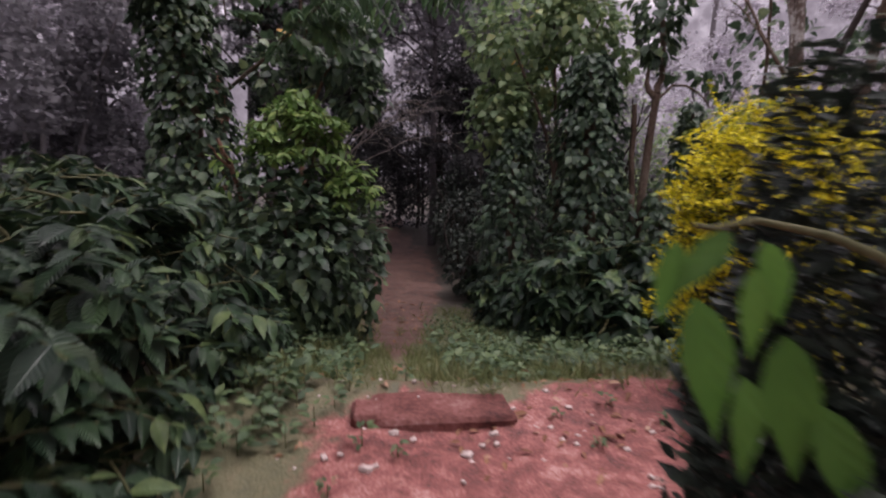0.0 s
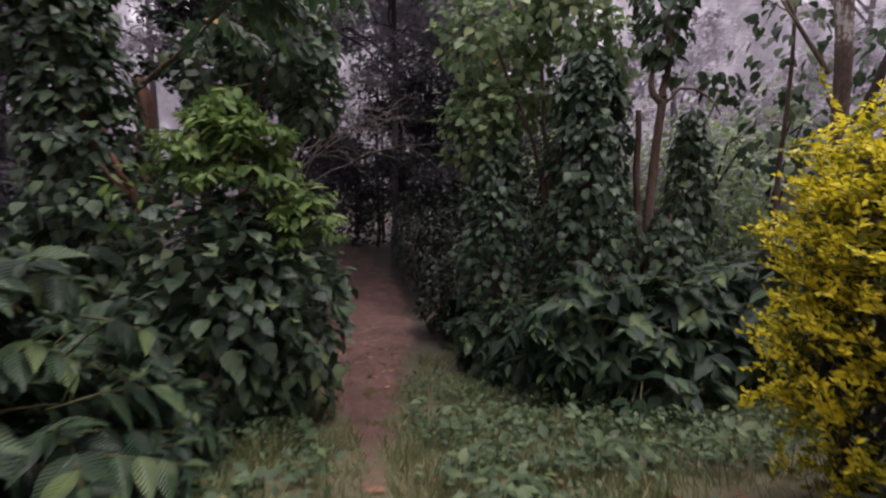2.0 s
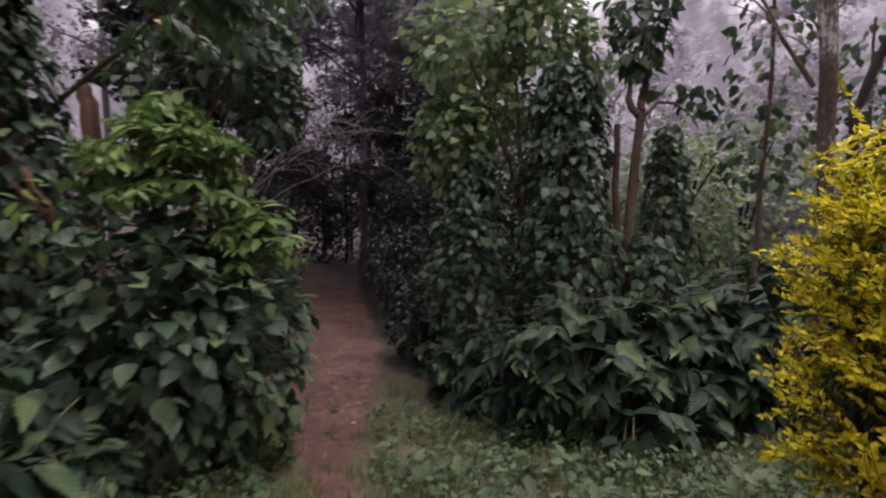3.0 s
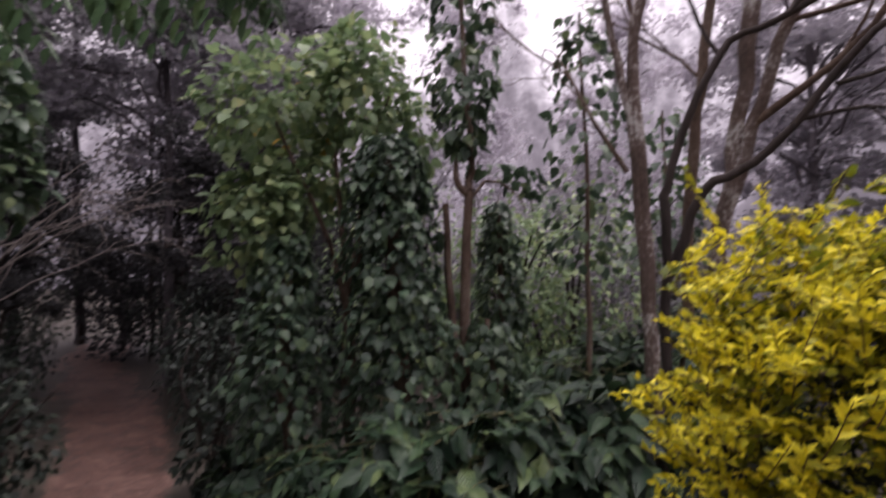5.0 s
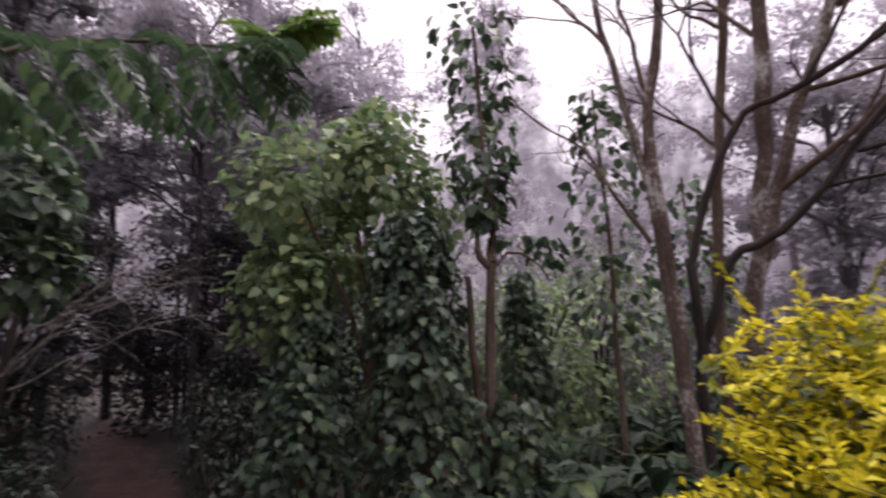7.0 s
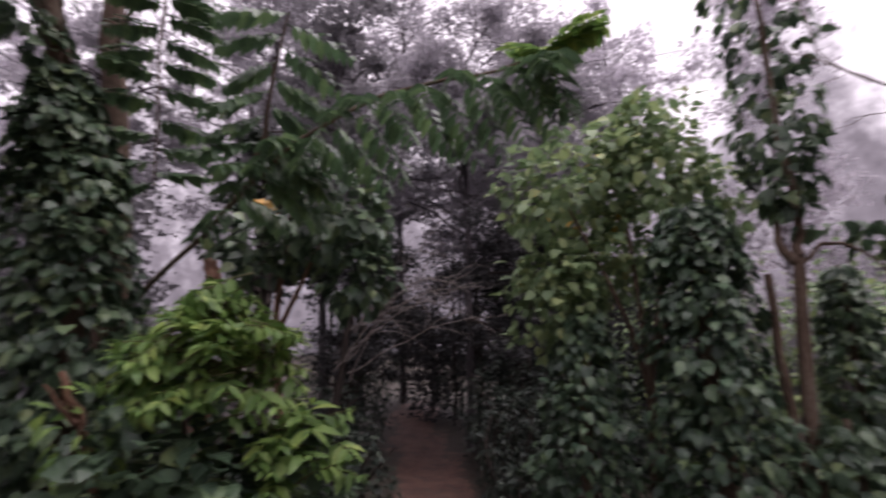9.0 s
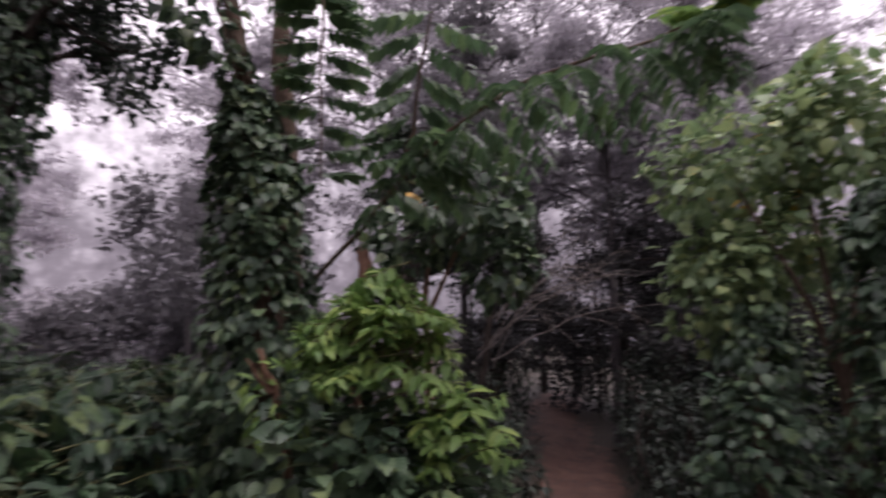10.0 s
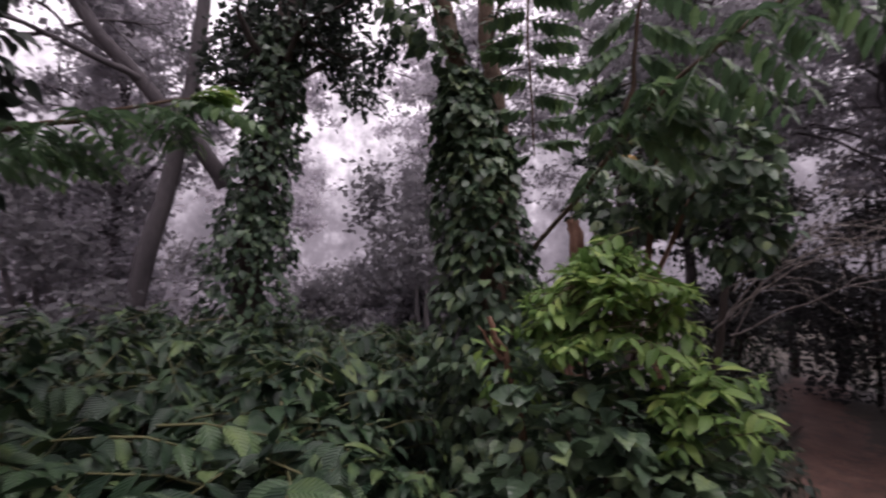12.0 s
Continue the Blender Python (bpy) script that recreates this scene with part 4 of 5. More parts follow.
# bare trees beyond the golden bush
def bare_tree(foot, trunks, label, limbs, bark, group="bare trees"):
    x, y = foot
    ob = thing("bare_tree", (x, y, earth_at(x, y)), label, "tree", group)
    for pts, r0, r1 in trunks:
        pts = [(x, y, earth_at(x, y) - 0.1)] + list(pts)
        part("trunk", quad_mesh("trunk", *tube(bend(pts, 20, 0.012), np.linspace(r0, r1, 20), 10, 0.07)), bark, ob)
    for p, w, L, r in limbs:
        t, _ = branching(p, w, L, r, 3, 0.4, 0.08, 3)
        part("limb", quad_mesh("limb", *join(t)), BARK, ob)
    return ob


bare_tree((3.5, 5.0), [([(3.47, 5.01, 0.35), (3.45, 5.03, 1.37), (3.41, 5.07, 2.8), (3.44, 5.04, 3.3), (3.54, 4.93, 4.0), (3.6, 4.9, 5.2)], 0.06, 0.035), ([(3.47, 5.02, 0.35), (3.44, 5.04, 1.37), (3.37, 5.10, 2.6), (3.30, 5.18, 3.2), (3.19, 5.3, 4.16), (3.1, 5.4, 5.0)], 0.045, 0.02)],
          "slim bare tree with pale lichen patches and upright limbs",
          [((3.37, 5.12, 2.0), (-0.75, 0.7, 1.5), 1.0, 0.022), ((3.42, 5.05, 3.2), (-0.3, 0.3, 1.0), 0.9, 0.025), ((3.25, 5.24, 3.7), (-0.5, 0.4, 0.9), 0.8, 0.02), ((3.54, 4.93, 4.0), (0.4, -0.3, 1.0), 0.8, 0.02)], WHITEBARK)
bare_tree((4.25, 5.35), [([(4.28, 5.28, 1.65), (4.36, 5.15, 3.0), (4.47, 5.02, 4.35), (4.5, 5.0, 5.6)], 0.055, 0.035)],
          "slender upright tree with rough brown bark", [((4.36, 5.15, 2.9), (-0.5, 0.5, 1.0), 0.8, 0.02), ((4.45, 5.02, 4.0), (-0.4, 0.5, 0.7), 0.8, 0.02), ((4.45, 5.02, 4.2), (0.5, -0.3, 0.7), 0.8, 0.02)], BARK)
bare_tree((4.02, 4.95), [([(4.09, 4.86, 1.34), (4.21, 4.69, 2.54), (4.27, 4.58, 4.0), (4.3, 4.5, 5.4)], 0.072, 0.05), ([(4.09, 4.86, 1.34), (4.2, 4.68, 2.1), (4.3, 4.5, 2.8), (4.49, 4.16, 3.81), (4.6, 3.95, 4.8)], 0.055, 0.038)],
          "branching bare tree with brown bark, white at the foot",
          [((4.2, 4.7, 2.3), (0.35, -0.8, 0.7), 1.5, 0.035), ((4.49, 4.16, 3.7), (0.3, -0.9, 0.25), 1.2, 0.03), ((4.27, 4.58, 3.6), (-0.3, 0.5, 0.7), 0.9, 0.025), ((4.35, 4.4, 3.1), (0.4, -0.9, 0.05), 1.3, 0.025), ((4.25, 4.6, 3.9), (0.1, -0.6, 0.9), 1.0, 0.03)], WHITEBARK)


def arching_tree():
    x, y = 3.75, 5.15
    ob = thing("arching_bare_tree", (x, y, earth_at(x, y)), "dark bare tree whose limbs arch widely sideways", "tree", "bare trees")
    f = (x, y, earth_at(x, y) - 0.1)
    part("trunk", quad_mesh("trunk", *tube(bend([f, (3.74, 5.1, 0.8), (3.7, 5.03, 1.6), (3.72, 5.02, 2.0), (3.95, 4.72, 2.9), (4.15, 4.4, 3.05), (4.36, 3.96, 3.25), (4.5, 3.6, 3.6)], 26, 0.01), np.linspace(0.045, 0.02, 26), 8, 0.06)), DARKBARK, ob)
    part("limb", quad_mesh("limb", *tube(bend([(3.74, 5.1, 1.1), (3.86, 4.84, 1.8), (4.05, 4.55, 2.0), (4.21, 4.28, 2.29), (4.35, 3.95, 2.75), (4.49, 3.62, 2.97), (4.6, 3.2, 3.2)], 24, 0.01), np.linspace(0.04, 0.02, 24), 8, 0.06)), DARKBARK, ob)
    for p, w, L, r in (((4.36, 3.96, 3.25), (0.15, -1, 0.3), 1.1, 0.022), ((4.2, 4.3, 3.1), (0.1, -0.5, 0.9), 0.9, 0.022), ((4.3, 4.1, 2.5), (0.2, -1, 0.0), 1.1, 0.02), ((4.21, 4.28, 2.29), (0.3, -0.9, -0.05), 1.1, 0.018), ((4.45, 3.7, 2.9), (0.2, -0.9, 0.35), 1.0, 0.02), ((3.95, 4.72, 2.9), (-0.1, 0.3, 0.9), 0.9, 0.02)):
        t, _ = branching(p, w, L, r, 3, 0.4, 0.05, 3)
        part("limb", quad_mesh("limb", *join(t)), DARKBARK, ob)


arching_tree()


def leafy_vine(at, top, n, r, label, mat=PEPPER, size=0.115):
    x, y = at
    z0 = earth_at(x, y)
    ob = thing("climbing_vine", (x, y, z0), label, "vine")
    part("stem", quad_mesh("stem", *tube(bend([(x, y, z0 - 0.05), (x + 0.03, y, (z0 + top) / 2), (x, y, top)], 10, 0.012), np.linspace(0.035, 0.012, 10), 7)), BARK, ob)
    foliage(ob, L_PEPPER, mat, *vine_column(n, [(x, y, z0 + 1.9), (x + 0.02, y, (z0 + 1.9 + top) / 2), (x, y, top)], [r, r * 1.1, r * 0.5], size, x))


leafy_vine((3.62, 5.9), 3.7, 300, 0.34, "sparse climbing vine with large drooping green leaves")
leafy_vine((5.1, 6.2), 3.0, 280, 0.4, "climbing vine on a thin stem behind the bare trees")

# misty shrubs behind the vines
def misty_shrub(x, y, r, h, n, mat, size, label):
    z0 = earth_at(x, y)
    ob = thing("shrub", (x, y, z0), label, "shrub", "background shrubs")
    for piece in [tube(bend([(x, y, z0 - 0.05), (x + RNG.normal() * 0.2, y + RNG.normal() * 0.2, z0 + h * 0.5), (x + RNG.normal() * r * 0.5, y + RNG.normal() * r * 0.5, z0 + h * 0.9)], 6), np.linspace(0.04, 0.012, 6), 5) for _ in range(4)]:
        part("stem", quad_mesh("stem", *piece), DARKBARK, ob)
    foliage(ob, L_PEPPER_FAR if y < 9 else L_SMALL, mat, *dome(n, (x, y, z0 + h * 0.55), (r, r, h * 0.5), size, x + y, -0.95))


# Pale leaf colours here also carry the mist over these shrubs.
for x, y, r, h, n in ((4.4, 8.4, 0.9, 2.6, 900), (5.8, 8.6, 1.2, 3.0, 1100), (7.4, 7.6, 1.2, 2.6, 1000), (6.6, 10.5, 1.5, 3.4, 1200), (3.2, 10.0, 1.2, 3.4, 1100), (8.6, 9.5, 1.6, 3.6, 1100), (7.0, 5.0, 1.1, 2.0, 900)):
    misty_shrub(x, y, r, h, n * 2, SHRUB if x < 6 else HAZE_GREY, 0.095, "pale green shrub in the mist behind the vines")
# Dark leaf colour stands in for the shade along the path.
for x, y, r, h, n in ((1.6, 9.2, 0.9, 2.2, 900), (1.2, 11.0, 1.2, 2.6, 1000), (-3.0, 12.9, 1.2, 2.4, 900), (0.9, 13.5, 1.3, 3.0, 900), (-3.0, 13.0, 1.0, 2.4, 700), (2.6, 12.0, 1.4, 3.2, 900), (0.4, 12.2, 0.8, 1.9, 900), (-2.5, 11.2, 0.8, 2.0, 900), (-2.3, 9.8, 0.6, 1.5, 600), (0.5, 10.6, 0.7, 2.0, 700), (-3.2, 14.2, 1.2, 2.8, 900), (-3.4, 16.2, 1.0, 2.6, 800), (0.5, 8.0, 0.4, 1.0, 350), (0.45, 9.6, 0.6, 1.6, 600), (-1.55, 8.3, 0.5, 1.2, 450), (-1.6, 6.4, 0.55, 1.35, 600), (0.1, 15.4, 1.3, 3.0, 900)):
    misty_shrub(x, y, r, h, int(n * 1.5), DARK, 0.095, "shrub crowding the shaded path, its shade put into dark leaves")

# thickets that close the view in the fog
def thicket(x, y, r, h, n, mat, size, label):
    z0 = earth_at(x, y)
    ob = thing("thicket", (x, y, z0), label, "thicket", "misty thickets")
    for k in range(3):
        part("stem", quad_mesh("stem", *tube(bend([(x, y, z0 - 0.1), (x + RNG.normal() * 0.3, y + RNG.normal() * 0.3, z0 + h * 0.5), (x + RNG.normal() * r * 0.5, y + RNG.normal() * r * 0.5, z0 + h * 0.95)], 6), np.linspace(0.07, 0.02, 6), 5)), PALEBARK, ob)
    c = np.array([(x, y, z0 + h * 0.45)]) + RNG.normal(size=(16, 3)) * [r * 0.5, r * 0.5, h * 0.28]
    i = RNG.integers(0, 16, n)
    P = c[i] + np.clip(RNG.normal(size=(n, 3)), -1.7, 1.7) * [r * 0.2, r * 0.2, h * 0.085]
    P[:, 2] = np.maximum(P[:, 2], z0 + 0.05)
    foliage(ob, L_TINY, mat, P, unit(jitter(n, 1) * [1, 1, 0.5] - UP * 0.2), unit(jitter(n, 0.8) + UP * 0.5), size * RNG.uniform(0.5, 1.3, n), name="crown")


# These thickets get their mist from the leaf colour alone.
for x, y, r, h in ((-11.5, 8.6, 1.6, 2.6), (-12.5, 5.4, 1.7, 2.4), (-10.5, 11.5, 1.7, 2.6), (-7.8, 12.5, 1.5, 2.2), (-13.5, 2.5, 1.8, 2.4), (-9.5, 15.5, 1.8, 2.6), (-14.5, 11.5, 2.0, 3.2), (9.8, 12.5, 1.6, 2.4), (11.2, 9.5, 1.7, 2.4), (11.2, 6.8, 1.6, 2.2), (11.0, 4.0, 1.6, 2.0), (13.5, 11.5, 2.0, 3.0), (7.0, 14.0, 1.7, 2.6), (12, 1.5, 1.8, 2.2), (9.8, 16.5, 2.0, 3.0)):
    thicket(x, y, r, h, 4000, HAZE_PALE, 0.2, "thicket dissolving into the fog, haze in its leaf colour")
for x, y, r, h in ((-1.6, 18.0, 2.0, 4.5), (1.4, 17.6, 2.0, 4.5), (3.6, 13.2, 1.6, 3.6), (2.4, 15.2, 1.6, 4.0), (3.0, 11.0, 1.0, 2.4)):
    thicket(x, y, r, h, 8000, HAZE_DIM, 0.15, "thicket ending the shaded path, dimness put into its leaf colour")

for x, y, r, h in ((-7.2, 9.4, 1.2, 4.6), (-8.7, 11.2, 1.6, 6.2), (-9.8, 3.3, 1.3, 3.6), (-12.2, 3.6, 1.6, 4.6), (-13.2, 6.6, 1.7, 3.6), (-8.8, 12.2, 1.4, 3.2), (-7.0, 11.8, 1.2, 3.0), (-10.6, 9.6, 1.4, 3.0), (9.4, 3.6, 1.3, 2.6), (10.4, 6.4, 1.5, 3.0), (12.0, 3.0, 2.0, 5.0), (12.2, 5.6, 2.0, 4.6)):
    thicket(x, y, r, h, 6000, HAZE_GREY, 0.165, "thicket behind the coffee field, fog grey in its leaf colour")

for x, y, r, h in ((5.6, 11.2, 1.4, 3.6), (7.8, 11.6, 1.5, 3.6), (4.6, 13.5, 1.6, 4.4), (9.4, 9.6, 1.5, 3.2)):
    thicket(x, y, r, h, 6500, HAZE_MID, 0.16, "thicket in the fog behind the vines, haze in its leaf colour")

# trees of the plantation
OLD = "ivy-clad shade tree with a dark ragged crown in the mist"


def ivy_tree():
    ob = thing("ivy_clad_tree", (-6.4, 5.1, earth_at(-6.4, 5.1)), OLD, "tree")
    ax = [(-6.4, 5.1, -0.1), (-6.42, 5.08, 1.6), (-6.4, 5.15, 2.6), (-6.32, 5.3, 3.8), (-6.3, 5.4, 5.2)]
    part("trunk", quad_mesh("trunk", *tube(bend([ax[0], ax[1], ax[2], ax[3], (-6.2, 5.5, 6.5), (-6.1, 5.7, 9)], 16, 0.01), np.linspace(0.22, 0.09, 16), 10, 0.05)), DARKBARK, ob)
    foliage(ob, L_PEPPER_FAR, PEPPER_DEEP, *vine_column(3600, ax, [0.60, 0.50, 0.40, 0.34, 0.25], 0.11, 3))
    tubes, ends = [], []
    for w in ((-0.6, -0.2, 0.9), (0.5, 0.5, 0.8), (0.1, 0.9, 0.6), (-0.2, -0.8, 0.8), (0.7, -0.3, 0.7)):
        t, e = branching((-6.3, 5.35, RNG.uniform(3.6, 5.0)), w, 1.0, 0.06, 2, 0.6, 0.1, 3)
        tubes += t; ends += e
    for piece in tubes:
        part("limb", quad_mesh("limb", *piece), DARKBARK, ob)
    c = np.array([e[0] for e in ends]); i = RNG.integers(0, len(c), 5200)
    P = c[i] + clump(5200) * 0.22
    foliage(ob, L_TINY, DARK, P, unit(jitter(5200, 1) - UP * 0.4), unit(jitter(5200, 0.6) + UP), 0.12 * RNG.uniform(0.6, 1.3, 5200), name="crown")


ivy_tree()


def leaning_tree():
    ob = thing("leaning_tree", (-9.1, 4.2, earth_at(-9.1, 4.2)), "leaning bare-trunked tree crossed by a grey limb in the mist", "tree")
    f = np.array([-9.1, 4.2, earth_at(-9.1, 4.2) - 0.1])
    part("trunk", quad_mesh("trunk", *tube(bend([f, (-8.85, 4.5, 1.75), (-8.7, 4.85, 3.6), (-8.6, 5.05, 5.2), (-8.55, 5.1, 8.0)], 16, 0.02), np.linspace(0.17, 0.10, 16), 10, 0.05)), MISTBARK, ob)
    part("limb", quad_mesh("limb", *tube(bend([(-8.5, 5.6, 3.2), (-8.65, 5.1, 3.9), (-8.9, 4.5, 4.6), (-9.1, 3.8, 5.4), (-9.3, 3.0, 6.4)], 14, 0.02), np.linspace(0.16, 0.08, 14), 8, 0.06)), MISTBARK, ob)
    tubes, ends = [], []
    for p, w in (((-8.9, 4.5, 4.6), (-0.1, -0.8, 0.6)), ((-9.1, 3.8, 5.4), (0, -0.6, 0.8)), ((-8.6, 5.05, 5.4), (0.1, 0.5, 0.9)), ((-8.55, 5.1, 6.5), (0, -0.5, 0.8)), ((-8.9, 4.3, 4.8), (0.1, -1, 0.15)), ((-9.2, 3.4, 5.9), (0, -0.9, 0.5))):
        t, e = branching(p, w, 1.5, 0.06, 3, 0.55, 0.1, 3)
        tubes += t; ends += e
    for piece in tubes:
        part("limb", quad_mesh("limb", *piece), MISTBARK, ob)
    c = np.array([e[0] for e in ends]); n = 9000; i = RNG.integers(0, len(c), n)
    foliage(ob, L_TINY, HAZE_GREY, c[i] + clump(n) * 0.26, unit(jitter(n, 1) - UP * 0.4), unit(jitter(n, 0.6) + UP), 0.13 * RNG.uniform(0.6, 1.3, n), name="crown")


leaning_tree()

# Tall trees below take leaf and bark colours with haze painted in.
MIST = "tall shade tree fading into the mist, haze in its colours"
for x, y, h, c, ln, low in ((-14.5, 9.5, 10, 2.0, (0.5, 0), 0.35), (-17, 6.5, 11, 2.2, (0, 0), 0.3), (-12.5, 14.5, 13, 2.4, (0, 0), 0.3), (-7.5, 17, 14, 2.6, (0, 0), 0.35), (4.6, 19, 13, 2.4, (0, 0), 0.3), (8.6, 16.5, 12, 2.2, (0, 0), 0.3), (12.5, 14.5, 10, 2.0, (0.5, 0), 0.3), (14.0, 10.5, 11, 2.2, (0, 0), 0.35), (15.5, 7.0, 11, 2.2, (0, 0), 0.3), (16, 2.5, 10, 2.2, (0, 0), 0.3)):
    misty_tree(x, y, h, c, 7000, HAZE_PALE, PALEBARK, 0.18, MIST, 0.13, 24, ln, low)
GREY = "tall tree dimmed by the fog, haze in its colours"
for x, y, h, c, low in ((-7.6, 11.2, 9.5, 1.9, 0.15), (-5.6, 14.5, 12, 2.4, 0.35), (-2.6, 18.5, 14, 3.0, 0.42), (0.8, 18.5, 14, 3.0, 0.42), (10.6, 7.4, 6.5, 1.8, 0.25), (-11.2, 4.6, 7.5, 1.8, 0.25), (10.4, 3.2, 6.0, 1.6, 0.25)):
    misty_tree(x, y, h, c, 13000, HAZE_MID, MISTBARK, 0.13, GREY, 0.13, 32, (0, 0), low, tight=0.18)
SHADE = "dense tree shading the far path, haze in its colours"
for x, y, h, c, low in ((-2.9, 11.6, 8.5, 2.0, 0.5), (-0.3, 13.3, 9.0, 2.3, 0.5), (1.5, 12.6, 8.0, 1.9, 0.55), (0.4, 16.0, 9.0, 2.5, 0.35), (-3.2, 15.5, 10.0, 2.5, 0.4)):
    misty_tree(x, y, h, c, 15000, HAZE_MID if y > 12.5 else HAZE_GREY, MISTBARK, 0.13, SHADE, 0.11, 34, (0, 0), low, "trees over the path", "shade_tree", 0.18)
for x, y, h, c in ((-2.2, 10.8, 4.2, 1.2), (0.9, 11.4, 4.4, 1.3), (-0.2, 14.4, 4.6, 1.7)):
    misty_tree(x, y, h, c, 11000, HAZE_DIM, DARKBARK, 0.10, "low dark tree leaning over the shaded path", 0.07, 20, (0, 0), 0.35, "trees over the path", "shade_tree", 0.2)
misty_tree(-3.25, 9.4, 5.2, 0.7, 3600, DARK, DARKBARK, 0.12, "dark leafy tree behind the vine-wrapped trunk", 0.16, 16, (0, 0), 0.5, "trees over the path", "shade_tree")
for k in range(9):
    x, y = -5.5 + 10.0 * RNG.uniform(), RNG.uniform(14, 19)
    ob = thing("sapling", (x, y, earth_at(x, y)), "thin dark sapling trunk in the shaded wood", "tree", "saplings")
    part("trunk", quad_mesh("trunk", *tube(bend([(x, y, earth_at(x, y) - 0.1), (x + RNG.normal() * 0.15, y, 2), (x + RNG.normal() * 0.3, y, 5)], 8, 0.02), np.linspace(0.07, 0.03, 8), 6)), DARKBARK, ob)


# Added trees out of view; they only block sky light from near plants.
for x, y, h, c in ((-2.2, 0.2, 4.8, 1.9), (0.2, -3.6, 7.0, 2.4), (2.4, -0.9, 5.2, 1.9), (-5.4, -0.8, 6.0, 2.0)):
    misty_tree(x, y, h, c, 9000, DARK, DARKBARK, 0.17, "unseen dense tree added to shade the foreground", 0.14, 30, (0, 0), 0.55, "trees round the yard", "unseen_shade_tree")


def wooden_post():
    ob = thing("broken_post", (-4.4, 10.0, earth_at(-4.4, 10.0)), "mossy brown broken tree stub", "stump")
    part("stem", quad_mesh("stem", *tube(bend([(-4.4, 10.0, -1), (-4.42, 10.0, 1.0), (-4.4, 10.02, 2.3), (-4.45, 10.0, 2.75)], 12, 0.02), np.linspace(0.16, 0.11, 12), 8, 0.09)), REDWOOD, ob)


wooden_post()

# close to the start: drooping leaves and a dark hedge
def drooping_branch():
    ob = thing("drooping_shrub", (0.95, 0.55, earth_at(0.95, 0.55)), "bright green shrub branch with long drooping leaves", "shrub")
    part("stem", quad_mesh("stem", *tube(bend([(0.95, 0.55, -0.2), (0.85, 0.6, 0.5), (0.64, 0.66, 0.86), (0.50, 0.73, 0.93), (0.38, 0.74, 0.92)], 12, 0.004), np.linspace(0.012, 0.004, 12), 6)), STEM, ob)
    hang = [((0.434, 0.74, 0.917), (0.35, 0.73, 0.82), 0.14), ((0.385, 0.73, 0.815), (0.44, 0.70, 0.58), 0.24), ((0.477, 0.74, 0.86), (0.487, 0.73, 0.73), 0.15), ((0.525, 0.72, 0.76), (0.55, 0.69, 0.52), 0.24), ((0.57, 0.70, 0.66), (0.65, 0.66, 0.48), 0.22), ((0.36, 0.75, 0.90), (0.345, 0.75, 0.76), 0.14), ((0.50, 0.76, 0.90), (0.56, 0.77, 0.76), 0.16), ((0.46, 0.71, 0.70), (0.47, 0.68, 0.54), 0.17)]
    P, tips = np.array([h[0] for h in hang]), np.array([h[1] for h in hang])
    foliage(ob, leaf_shape(9, 0.34, ((0, 0.12, 0.35, 0.6, 0.8, 0.92, 1), (0.08, 0.7, 1, 0.72, 0.32, 0.1, 0)), 0.35, 0.15, 0.008), FRESH, P, tips - P, np.array([(-0.25, -0.8, 0.45)] * len(P)) + jitter(len(P), 0.2), np.array([h[2] for h in hang]), singles=8)


drooping_branch()


def dark_hedge():
    ob = thing("dark_hedge_bush", (0.98, 0.95, earth_at(0.98, 0.95)), "dark green fine-leaved hedge bush", "bush")
    part("stem", quad_mesh("stem", *join([tube(bend([(0.98, 0.95, -0.3), (0.98 + RNG.normal() * 0.08, 0.95, 0.3), (0.98 + RNG.normal() * 0.12, 0.95 + RNG.normal() * 0.12, 0.8)], 6), np.linspace(0.02, 0.006, 6), 5) for _ in range(5)])), DARKBARK, ob)
    P, T, N, S = dome(9500, (1.03, 0.94, 0.46), (0.42, 0.38, 0.80), 0.06, 17, -0.95)
    foliage(ob, L_SMALL, DARK, P, T * [1, 1, -0.6] + UP * 0.3, N, S, singles=150)


dark_hedge()


# Made-up dark shrub, put where the earth is only shaded.
def shade_filler_shrub(x, y, r, top):
    z0 = earth_at(x, y)
    ob = thing("added_dark_shrub", (x, y, z0), "added dark shrub standing in for shade under the golden bush", "shrub")
    part("stem", quad_mesh("stem", *tube(bend([(x, y, z0 - 0.05), (x + 0.03, y, z0 + 0.2), (x, y + 0.03, top - 0.1)], 6), np.linspace(0.014, 0.005, 6), 5)), DARKBARK, ob)
    foliage(ob, L_LEAFLET, DARK, *dome(1300, (x, y, (z0 + top) / 2), (r, r, (top - z0) / 2), 0.075, x * 7, -0.95), singles=60)


shade_filler_shrub(1.52, 2.36, 0.24, 0.08)
shade_filler_shrub(1.62, 2.0, 0.26, 0.05)

